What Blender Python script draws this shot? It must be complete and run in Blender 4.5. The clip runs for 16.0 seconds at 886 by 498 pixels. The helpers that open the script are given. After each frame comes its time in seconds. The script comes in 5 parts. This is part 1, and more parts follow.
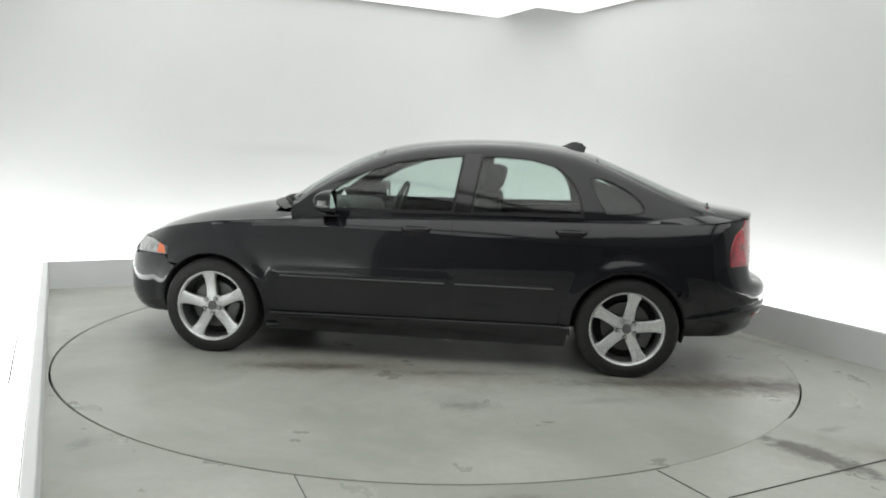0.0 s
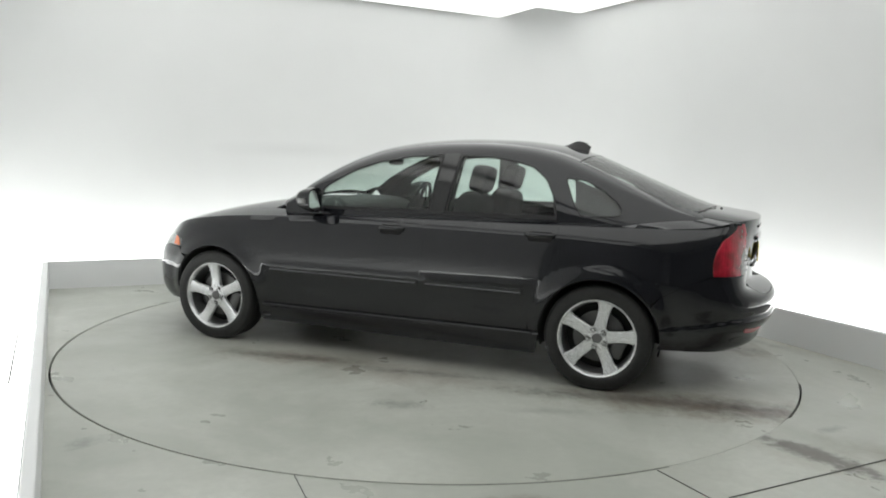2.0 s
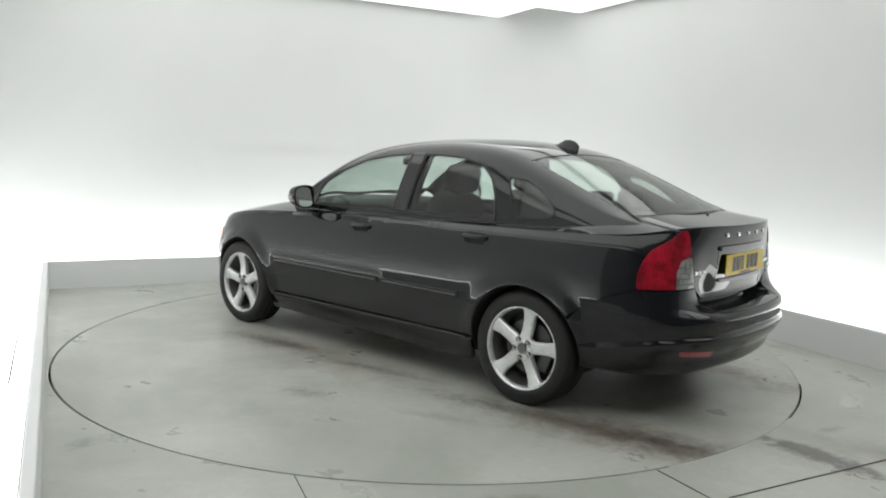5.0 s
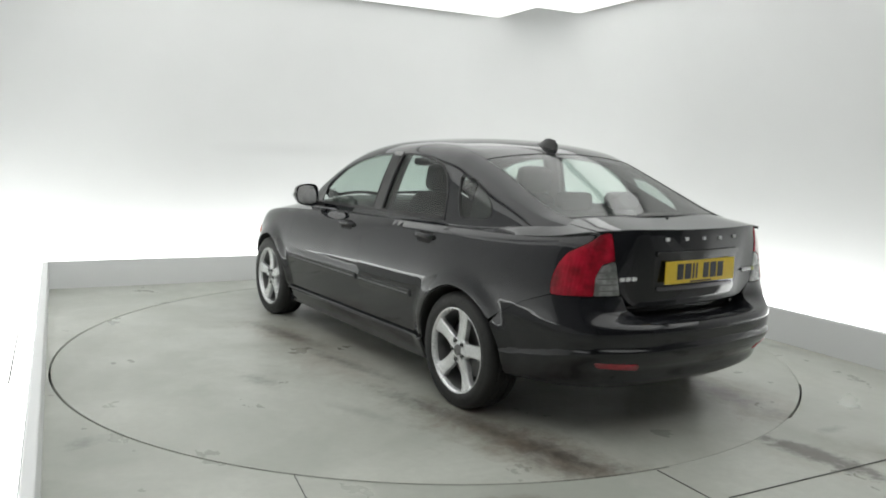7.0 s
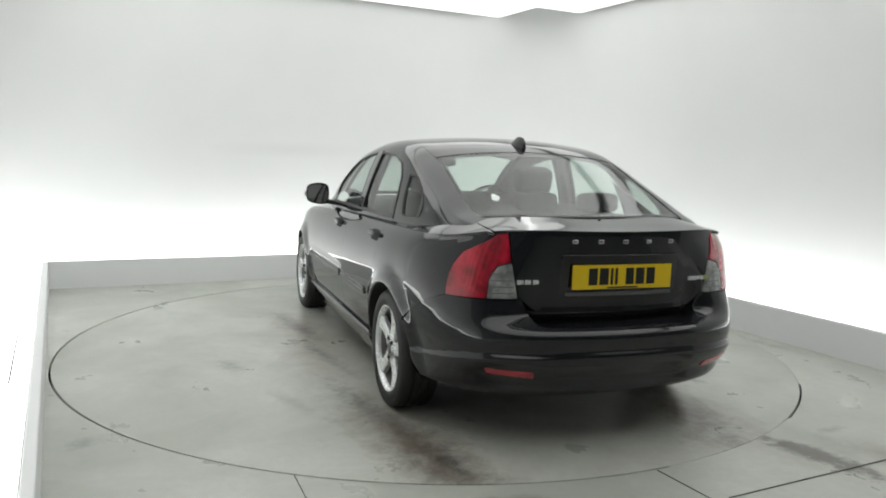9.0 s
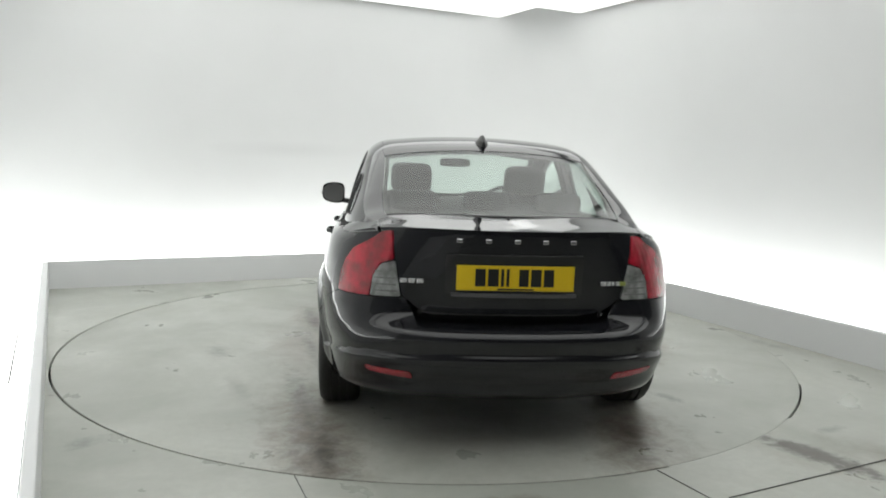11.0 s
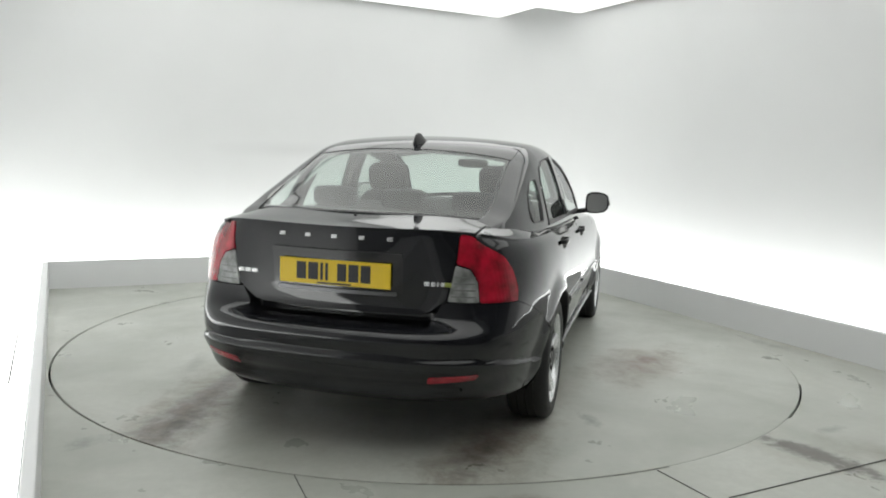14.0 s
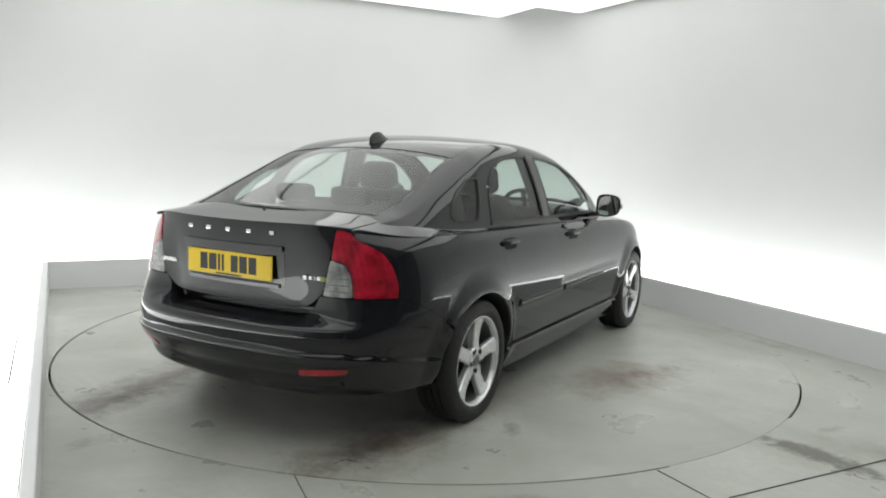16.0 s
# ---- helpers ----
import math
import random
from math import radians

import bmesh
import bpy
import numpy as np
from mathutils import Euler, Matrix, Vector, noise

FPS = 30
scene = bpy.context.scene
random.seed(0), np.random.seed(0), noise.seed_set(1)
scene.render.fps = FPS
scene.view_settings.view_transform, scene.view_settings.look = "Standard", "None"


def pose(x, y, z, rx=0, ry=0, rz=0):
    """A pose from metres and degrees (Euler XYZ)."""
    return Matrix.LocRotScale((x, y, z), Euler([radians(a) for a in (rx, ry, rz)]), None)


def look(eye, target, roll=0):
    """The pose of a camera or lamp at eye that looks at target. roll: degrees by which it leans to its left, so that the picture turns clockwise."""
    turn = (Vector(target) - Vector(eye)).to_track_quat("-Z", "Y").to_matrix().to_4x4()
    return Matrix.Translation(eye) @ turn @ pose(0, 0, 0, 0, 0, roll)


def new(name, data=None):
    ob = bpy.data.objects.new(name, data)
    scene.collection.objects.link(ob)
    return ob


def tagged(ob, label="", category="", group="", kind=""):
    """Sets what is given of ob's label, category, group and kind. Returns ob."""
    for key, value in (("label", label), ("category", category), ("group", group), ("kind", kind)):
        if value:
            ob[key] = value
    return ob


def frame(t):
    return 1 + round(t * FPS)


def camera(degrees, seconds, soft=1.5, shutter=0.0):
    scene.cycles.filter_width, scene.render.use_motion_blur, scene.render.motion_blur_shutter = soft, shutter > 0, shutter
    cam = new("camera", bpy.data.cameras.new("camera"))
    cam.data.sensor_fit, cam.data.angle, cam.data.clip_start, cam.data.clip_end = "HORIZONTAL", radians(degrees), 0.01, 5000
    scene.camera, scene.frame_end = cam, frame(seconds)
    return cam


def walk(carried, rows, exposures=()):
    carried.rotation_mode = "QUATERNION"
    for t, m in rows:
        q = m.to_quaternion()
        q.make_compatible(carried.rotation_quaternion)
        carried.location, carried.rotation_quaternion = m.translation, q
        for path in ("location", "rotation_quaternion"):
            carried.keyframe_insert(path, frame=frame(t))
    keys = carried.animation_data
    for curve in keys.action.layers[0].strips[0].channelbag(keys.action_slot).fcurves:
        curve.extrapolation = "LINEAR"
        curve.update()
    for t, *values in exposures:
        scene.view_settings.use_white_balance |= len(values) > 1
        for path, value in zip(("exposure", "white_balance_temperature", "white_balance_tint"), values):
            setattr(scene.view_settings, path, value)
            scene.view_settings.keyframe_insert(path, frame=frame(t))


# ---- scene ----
from mathutils.geometry import delaunay_2d_cdt

# ---- camera: stands still on the ledge, leaning a little ----
cam = camera(60.2, 16.0, soft=1.9)
EYE = look((0.0, -5.388, 1.332), (0.0726, -0.4275, 0.710), 1.89)
walk(cam, [(0.0, EYE), (16.0, EYE)])
scene.view_settings.exposure = 0.0


def mat(name, base=(0.5, 0.5, 0.5), rough=0.5, metal=0.0, **more):
    """A principled material; more: other inputs of the shader by their names with underscores."""
    m = bpy.data.materials.new(name)
    m.use_nodes = True
    b = m.node_tree.nodes["Principled BSDF"]
    b.inputs["Base Color"].default_value = (*base, 1)
    b.inputs["Roughness"].default_value = rough
    b.inputs["Metallic"].default_value = metal
    for key, value in more.items():
        b.inputs[key.replace("_", " ")].default_value = value
    return m


def node(m, kind, **sets):
    n = m.node_tree.nodes.new("ShaderNode" + kind)
    for key, value in sets.items():
        if key in n.inputs:
            n.inputs[key].default_value = value
        else:
            setattr_plain(n, key, value)
    return n


def setattr_plain(n, key, value):
    if key == "operation":
        n.operation = value
    elif key == "blend_type":
        n.blend_type = value
    elif key == "data_type":
        n.data_type = value
    elif key == "feature":
        n.feature = value


def link(m, a, b):
    m.node_tree.links.new(a, b)


def shader(m):
    return m.node_tree.nodes["Principled BSDF"]


def noise_tex(m, scale, detail=4.0, rough=0.55, distort=0.0, coords=None):
    tc = coords or m.node_tree.nodes.new("ShaderNodeTexCoord").outputs["Object"]
    n = node(m, "TexNoise", Scale=scale, Detail=detail, Roughness=rough, Distortion=distort)
    link(m, tc, n.inputs["Vector"])
    return n.outputs["Fac"]


def ramp(m, fac, lo, hi, a=0.0, b=1.0):
    n = node(m, "MapRange")
    for key, v in (("From Min", lo), ("From Max", hi), ("To Min", a), ("To Max", b)):
        n.inputs[key].default_value = v
    link(m, fac, n.inputs["Value"])
    return n.outputs["Result"]


def mix(m, fac, a, b):
    """Mixes colours (tuples or sockets) a and b."""
    n = node(m, "MixRGB")
    if isinstance(fac, float):
        n.inputs[0].default_value = fac
    else:
        link(m, fac, n.inputs[0])
    for i, c in ((1, a), (2, b)):
        if isinstance(c, tuple):
            n.inputs[i].default_value = (*c, 1)
        else:
            link(m, c, n.inputs[i])
    return n.outputs[0]


def math_node(m, op, a, b):
    n = node(m, "Math", operation=op)
    for i, v in ((0, a), (1, b)):
        if isinstance(v, (int, float)):
            n.inputs[i].default_value = v
        else:
            link(m, v, n.inputs[i])
    return n.outputs[0]


def bump(m, fac, strength, distance):
    n = node(m, "Bump", Strength=strength, Distance=distance)
    link(m, fac, n.inputs["Height"])
    link(m, n.outputs["Normal"], shader(m).inputs["Normal"])


def rough_from(m, fac, lo, hi, a, b):
    link(m, ramp(m, fac, lo, hi, a, b), shader(m).inputs["Roughness"])


def color_from(m, sock):
    link(m, sock, shader(m).inputs["Base Color"])


def glow(name, color, strength):
    m = mat(name, (0.8, 0.8, 0.8), 0.5)
    shader(m).inputs["Emission Color"].default_value = (*color, 1)
    shader(m).inputs["Emission Strength"].default_value = strength
    return m


# ---- world: a closed studio, so only a faint daylight outside it ----
world = bpy.data.worlds.new("world")
scene.world = world
world.use_nodes = True
sky = world.node_tree.nodes.new("ShaderNodeTexSky")
sky.sky_type, sky.sun_disc = "NISHITA", False
sky.sun_elevation, sky.sun_rotation = radians(40), radians(120)
world.node_tree.links.new(sky.outputs[0], world.node_tree.nodes["Background"].inputs[0])
world.node_tree.nodes["Background"].inputs[1].default_value = 0.05

# ---- lights of the studio ----
TROUGH_GLOW = 3.7


def panel_glow(wide, deep, strength):
    """A light panel's cloth, bright in its middle; its glow is dimmed towards the frame to imitate soft glare."""
    m = glow("light_panel_diffuser", (0.985, 1.0, 0.975), strength)
    xyz = node(m, "SeparateXYZ")
    link(m, m.node_tree.nodes.new("ShaderNodeTexCoord").outputs["Generated"], xyz.inputs[0])
    near = []
    for axis, size in (("X", wide), ("Y", deep)):
        a = xyz.outputs[axis]
        near.append(math_node(m, "MULTIPLY", math_node(m, "MINIMUM", a, math_node(m, "SUBTRACT", 1.0, a)), size))
    d = math_node(m, "MINIMUM", near[0], near[1])
    link(m, ramp(m, d, 0.0, 0.36, 0.70 * strength, strength), shader(m).inputs["Emission Strength"])
    return m


GLOW_TROUGH = glow("light_strip_diffuser", (0.975, 1.0, 0.975), TROUGH_GLOW)

# stains as (x, y, half length, half width, turn, edge, grain, strength), in metres
def in_room(x, y, rx, ry, turn, *more):
    c, s = math.cos(radians(-26.1)), math.sin(radians(-26.1))
    return (c * x - s * y, s * x + c * y, rx, ry, turn - 26.1, *more)


OUT_BROWN = [in_room(0.37, -2.56, 0.16, 0.05, 10, 0.7, 9.0, 0.7), in_room(2.2, -2.05, 0.42, 0.17, -40, 1.0, 6.0, 0.55), in_room(1.80, -2.05, 0.42, 0.16, -54, 1.0, 6.0, 0.5), in_room(2.75, 0.1, 0.9, 0.12, -64, 1.0, 5.0, 0.5)]
OUT_DARK = [in_room(1.82, -2.02, 0.34, 0.085, -54, 0.35, 12.0, 0.75), in_room(-1.98, -1.47, 0.02, 0.012, 0, 0.8, 9.0, 0.9)]
OUT_SCUFF = [in_room(-1.52, -2.09, 0.11, 0.06, 60, 0.9, 14.0, 0.8), in_room(2.06, -1.66, 0.10, 0.04, 30, 0.9, 14.0, 0.7), in_room(2.5, 0.2, 0.5, 0.07, -64, 1.0, 6.0, 0.6)]
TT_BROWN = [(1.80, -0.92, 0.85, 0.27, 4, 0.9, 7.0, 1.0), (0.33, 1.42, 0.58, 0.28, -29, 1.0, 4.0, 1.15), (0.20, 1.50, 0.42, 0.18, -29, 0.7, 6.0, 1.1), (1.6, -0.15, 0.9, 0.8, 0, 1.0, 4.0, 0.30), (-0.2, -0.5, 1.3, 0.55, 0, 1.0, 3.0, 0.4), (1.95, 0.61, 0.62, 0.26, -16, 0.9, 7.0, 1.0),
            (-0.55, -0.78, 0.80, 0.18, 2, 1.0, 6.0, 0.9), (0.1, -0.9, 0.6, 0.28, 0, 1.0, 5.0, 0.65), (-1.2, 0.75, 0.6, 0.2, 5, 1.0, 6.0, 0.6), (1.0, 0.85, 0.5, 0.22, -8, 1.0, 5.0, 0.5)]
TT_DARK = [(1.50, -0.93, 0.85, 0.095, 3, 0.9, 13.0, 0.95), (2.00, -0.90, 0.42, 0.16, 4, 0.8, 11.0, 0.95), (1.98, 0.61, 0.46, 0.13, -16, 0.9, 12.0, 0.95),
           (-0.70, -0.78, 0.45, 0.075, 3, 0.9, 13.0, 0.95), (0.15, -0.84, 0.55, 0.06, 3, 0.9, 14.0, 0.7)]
TT_SCUFF = [(0.22, -1.45, 0.17, 0.07, 10, 0.9, 14.0, 0.8), (1.47, 1.09, 0.11, 0.05, 30, 0.9, 14.0, 0.9), (1.0, -1.3, 0.3, 0.06, 15, 1.0, 9.0, 0.4)]
# joints of the floor plates: ends and width
JOINTS = [(-0.535, -2.388, -0.36, -2.82, 0.003), (1.005, -2.235, 1.42, -3.05, 0.003), (2.30, -1.955, 1.22, -2.49, 0.0045)]

# ---- materials of the studio ----
# a long faint shadow painted into the back wall's colour: middle and half sizes in the room
SHADE_BAND = ((-0.081, 3.46, 1.314), (1.001, 0.6, 0.101))


def wall_material(name, base, shade_band=None):
    m = mat(name, base, 0.55)
    big = noise_tex(m, 0.7, 3.0)
    c = mix(m, ramp(m, big, 0.35, 0.7), base, tuple(v * 0.955 for v in base))
    if shade_band:
        mp = node(m, "Mapping")
        mp.vector_type = "TEXTURE"
        mp.inputs["Location"].default_value, mp.inputs["Scale"].default_value = shade_band
        link(m, m.node_tree.nodes.new("ShaderNodeTexCoord").outputs["Object"], mp.inputs["Vector"])
        ln = node(m, "VectorMath", operation="LENGTH")
        link(m, mp.outputs[0], ln.inputs[0])
        c = mix(m, ramp(m, ln.outputs["Value"], 1.0, 0.1, 0.0, 0.11), c, (0.25, 0.25, 0.25))
    color_from(m, c)
    bump(m, noise_tex(m, 60.0, 3.0), 0.04, 0.002)
    return m


WALL = wall_material("white_studio_paint", (0.66, 0.664, 0.662), SHADE_BAND)
KERB = wall_material("white_kerb_paint", (0.78, 0.785, 0.79))
LEDGE = wall_material("white_ledge_board", (0.85, 0.855, 0.85))
UNSEEN_DARK = mat("unseen_dark_grey", (0.12, 0.122, 0.125), 0.6)
DARKENED_WALL = wall_material("unseen_darkened_wall", (0.27, 0.273, 0.275))
JOINT = mat("joint_steel", (0.10, 0.10, 0.095), 0.5)
SLIT = mat("grey_slit", (0.05, 0.05, 0.05), 0.7)
DARK_GAP = mat("dark_gap", (0.02, 0.02, 0.02), 0.9)
FRAME_WHITE = mat("white_metal_frame", (0.8, 0.8, 0.8), 0.35)


def stain(m, fac, coords, x, y, rx, ry, turn, edge=0.5, grain=6.0, strength=1.0):
    """Adds an uneven oval stain round (x, y), with half sizes rx and ry, to the mask fac."""
    mp = node(m, "Mapping")
    mp.vector_type = "TEXTURE"
    mp.inputs["Location"].default_value = (x, y, 0)
    mp.inputs["Rotation"].default_value = (0, 0, radians(turn))
    mp.inputs["Scale"].default_value = (rx, ry, 1)
    link(m, coords, mp.inputs["Vector"])
    ln = node(m, "VectorMath", operation="LENGTH")
    link(m, mp.outputs[0], ln.inputs[0])
    wob = noise_tex(m, grain, 5.0, 0.7, 0.4, coords)
    d = math_node(m, "ADD", ln.outputs["Value"], math_node(m, "MULTIPLY", math_node(m, "SUBTRACT", wob, 0.5), 2.6))
    s = ramp(m, d, 1.15, 1.15 - 1.7 * edge, 0.0, strength)
    return s if fac is None else math_node(m, "MAXIMUM", fac, s)


def floor_material(name, browns, darks, scuffs):
    base, worn = (0.375, 0.390, 0.348), (0.520, 0.530, 0.485)
    m = mat(name, base, 0.4)
    co = m.node_tree.nodes.new("ShaderNodeTexCoord").outputs["Object"]
    big = noise_tex(m, 0.8, 4.0, 0.6, 0.6, co)
    fine = noise_tex(m, 22.0, 6.0, 0.7, 0.0, co)
    c = mix(m, ramp(m, big, 0.38, 0.66), base, worn)
    c = mix(m, ramp(m, fine, 0.35, 0.75, 0.0, 0.35), c, (0.325, 0.335, 0.307))
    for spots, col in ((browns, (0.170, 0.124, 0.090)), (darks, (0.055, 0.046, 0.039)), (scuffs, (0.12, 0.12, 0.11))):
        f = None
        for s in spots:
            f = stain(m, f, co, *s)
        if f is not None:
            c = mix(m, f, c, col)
    color_from(m, c)
    rough_from(m, noise_tex(m, 2.2, 5.0, 0.6, 0.3, co), 0.3, 0.7, 0.24, 0.50)
    bump(m, fine, 0.03, 0.002)
    return m


# ---- the studio: a pit with a turntable, kerbs round it, a lit trough, white walls ----
TURN = 26.1
ROOM = pose(0, 0, 0, 0, 0, TURN)
A0, A1, B0, B1 = -2.455, 2.475, -5.9, 2.80
LEDGE_W, KERB_H, CEIL_Z = 0.62, 0.25, 2.98
R_TABLE = 2.436


def mesh_ob(name, bm, material, parent=None, smooth=False):
    me = bpy.data.meshes.new(name)
    bm.normal_update()
    bm.to_mesh(me)
    bm.free()
    for m in material if isinstance(material, (list, tuple)) else [material]:
        me.materials.append(m)
    if smooth:
        me.polygons.foreach_set("use_smooth", [True] * len(me.polygons))
        me.set_sharp_from_angle(angle=radians(38))
    ob = new(name, me)
    ob.parent = parent
    return ob


def part(name, bm, material, parent, label="", smooth=False):
    ob = mesh_ob(name, bm, material, parent, smooth)
    return tagged(ob, label) if label else ob


def box(bm, x0, x1, y0, y1, z0, z1, bevel=0.0, m=None, segs=2):
    vs = [bm.verts.new((x, y, z)) for z in (z0, z1) for y in (y0, y1) for x in (x0, x1)]
    fs = [bm.faces.new([vs[i] for i in q]) for q in
          ((0, 2, 3, 1), (4, 5, 7, 6), (0, 1, 5, 4), (2, 6, 7, 3), (0, 4, 6, 2), (1, 3, 7, 5))]
    if bevel:
        es = list({e for f in fs for e in f.edges})
        out = bmesh.ops.bevel(bm, geom=es, offset=bevel, segments=segs, affect="EDGES", profile=0.5)
        vs = list({v for f in out["faces"] for v in f.verts} | {v for v in vs if v.is_valid})
    if m is not None:
        bmesh.ops.transform(bm, matrix=m, verts=[v for v in vs if v.is_valid])
    return vs


def structure(name, bm, material, label, smooth=False, m=None):
    ob = mesh_ob(name, bm, material, None, smooth)
    if m is not None:
        ob.matrix_basis = m
    return tagged(ob, label, "", "", "structure")


def build_floor():
    # a sheet with a round hole, cut into plates by narrow joints
    inner = R_TABLE + 0.006
    bm = bmesh.new()
    corner = [math.atan2(y, x) % (2 * math.pi) for x in (A0, A1) for y in (B0, B1)]
    angles = sorted([2 * math.pi * i / 256 for i in range(256)] + corner)

    def edge(a):
        c, s = math.cos(a), math.sin(a)
        k = min(((A1 if c > 0 else A0) / c) if abs(c) > 1e-9 else 1e9, ((B1 if s > 0 else B0) / s) if abs(s) > 1e-9 else 1e9)
        return (c * k, s * k)

    rings = []
    for a in angles:
        c, s = math.cos(a), math.sin(a)
        x, y = edge(a)
        rings.append([bm.verts.new(p) for p in ((c * inner, s * inner, -0.03), (c * inner, s * inner, 0), (x, y, 0))])
    n = len(rings)
    for i in range(n):
        p, q = rings[i], rings[(i + 1) % n]
        for j in range(2):
            bm.faces.new((p[j], p[j + 1], q[j + 1], q[j]))
    bmesh.ops.recalc_face_normals(bm, faces=bm.faces)
    return structure("floor", bm, FLOOR, "grey-green painted concrete floor with scuffs and stains", m=ROOM)


FLOOR = floor_material("painted_concrete", OUT_BROWN, OUT_DARK, OUT_SCUFF)
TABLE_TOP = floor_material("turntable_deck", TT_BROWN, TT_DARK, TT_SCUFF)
build_floor()


def build_joints():
    # narrow steel cover strips over the joints of the plates beside the turntable
    for i, (x0, y0, x1, y1, w) in enumerate(JOINTS):
        bm = bmesh.new()
        ln = math.hypot(x1 - x0, y1 - y0)
        box(bm, 0, ln, -w / 2, w / 2, 0.0005, 0.004)
        ob = mesh_ob("floor_joint", bm, JOINT)
        ob.matrix_basis = pose(x0, y0, 0, 0, 0, math.degrees(math.atan2(y1 - y0, x1 - x0)))
        tagged(ob, "dark narrow joint strip between the floor plates", "", "", "structure")


def build_joint_filling():
    # stretches of the round joint that are packed level with dirt and paint
    for a0, a1 in ((-64, -38), (-21, 84)):
        bm = bmesh.new()
        n = int((a1 - a0) * 0.8)
        rows = []
        for i in range(n + 1):
            a = radians(a0 + (a1 - a0) * i / n - TURN)
            rows.append([bm.verts.new((r * math.cos(a), r * math.sin(a), z)) for r, z in ((R_TABLE - 0.0045, -0.012), (R_TABLE - 0.0045, -0.001), (R_TABLE + 0.006, 0.0006), (R_TABLE + 0.009, 0.0006))])
        for i in range(n):
            for j in range(3):
                bm.faces.new((rows[i][j], rows[i][j + 1], rows[i + 1][j + 1], rows[i + 1][j]))
        bmesh.ops.recalc_face_normals(bm, faces=bm.faces)
        structure("trim_joint_filling", bm, FLOOR, "grey packed filling in the round floor joint", m=ROOM)


build_joints()
build_joint_filling()
bm = bmesh.new()
bmesh.ops.create_circle(bm, cap_ends=True, segments=96, radius=R_TABLE + 0.2)
ob = structure("ground", bm, DARK_GAP, "dark pit bottom under the turntable")
ob.location = (0, 0, -0.06)


def build_turntable():
    t = new("turntable")
    tagged(t, "round grey turntable deck with brown tyre stains, turning", "turntable")
    bm = bmesh.new()
    r = R_TABLE - 0.006
    ring = r - 0.035
    n = 256
    at = [(math.cos(2 * math.pi * i / n), math.sin(2 * math.pi * i / n)) for i in range(n)]
    c = bm.verts.new((0, 0, 0))
    rim = [bm.verts.new((ring * x, ring * y, 0)) for x, y in at]
    for i in range(n):
        bm.faces.new((c, rim[i], rim[(i + 1) % n]))
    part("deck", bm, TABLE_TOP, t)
    bm = bmesh.new()
    rows = [[bm.verts.new((q * x, q * y, z)) for q, z in ((ring, 0.0), (r - 0.002, 0.0), (r, -0.002), (r, -0.03))] for x, y in at]
    for i in range(n):
        for j in range(3):
            bm.faces.new((rows[i][j], rows[i][j + 1], rows[(i + 1) % n][j + 1], rows[(i + 1) % n][j]))
    bmesh.ops.recalc_face_normals(bm, faces=bm.faces)
    part("edge_ring", bm, TABLE_TOP, t)
    return t


turntable = build_turntable()


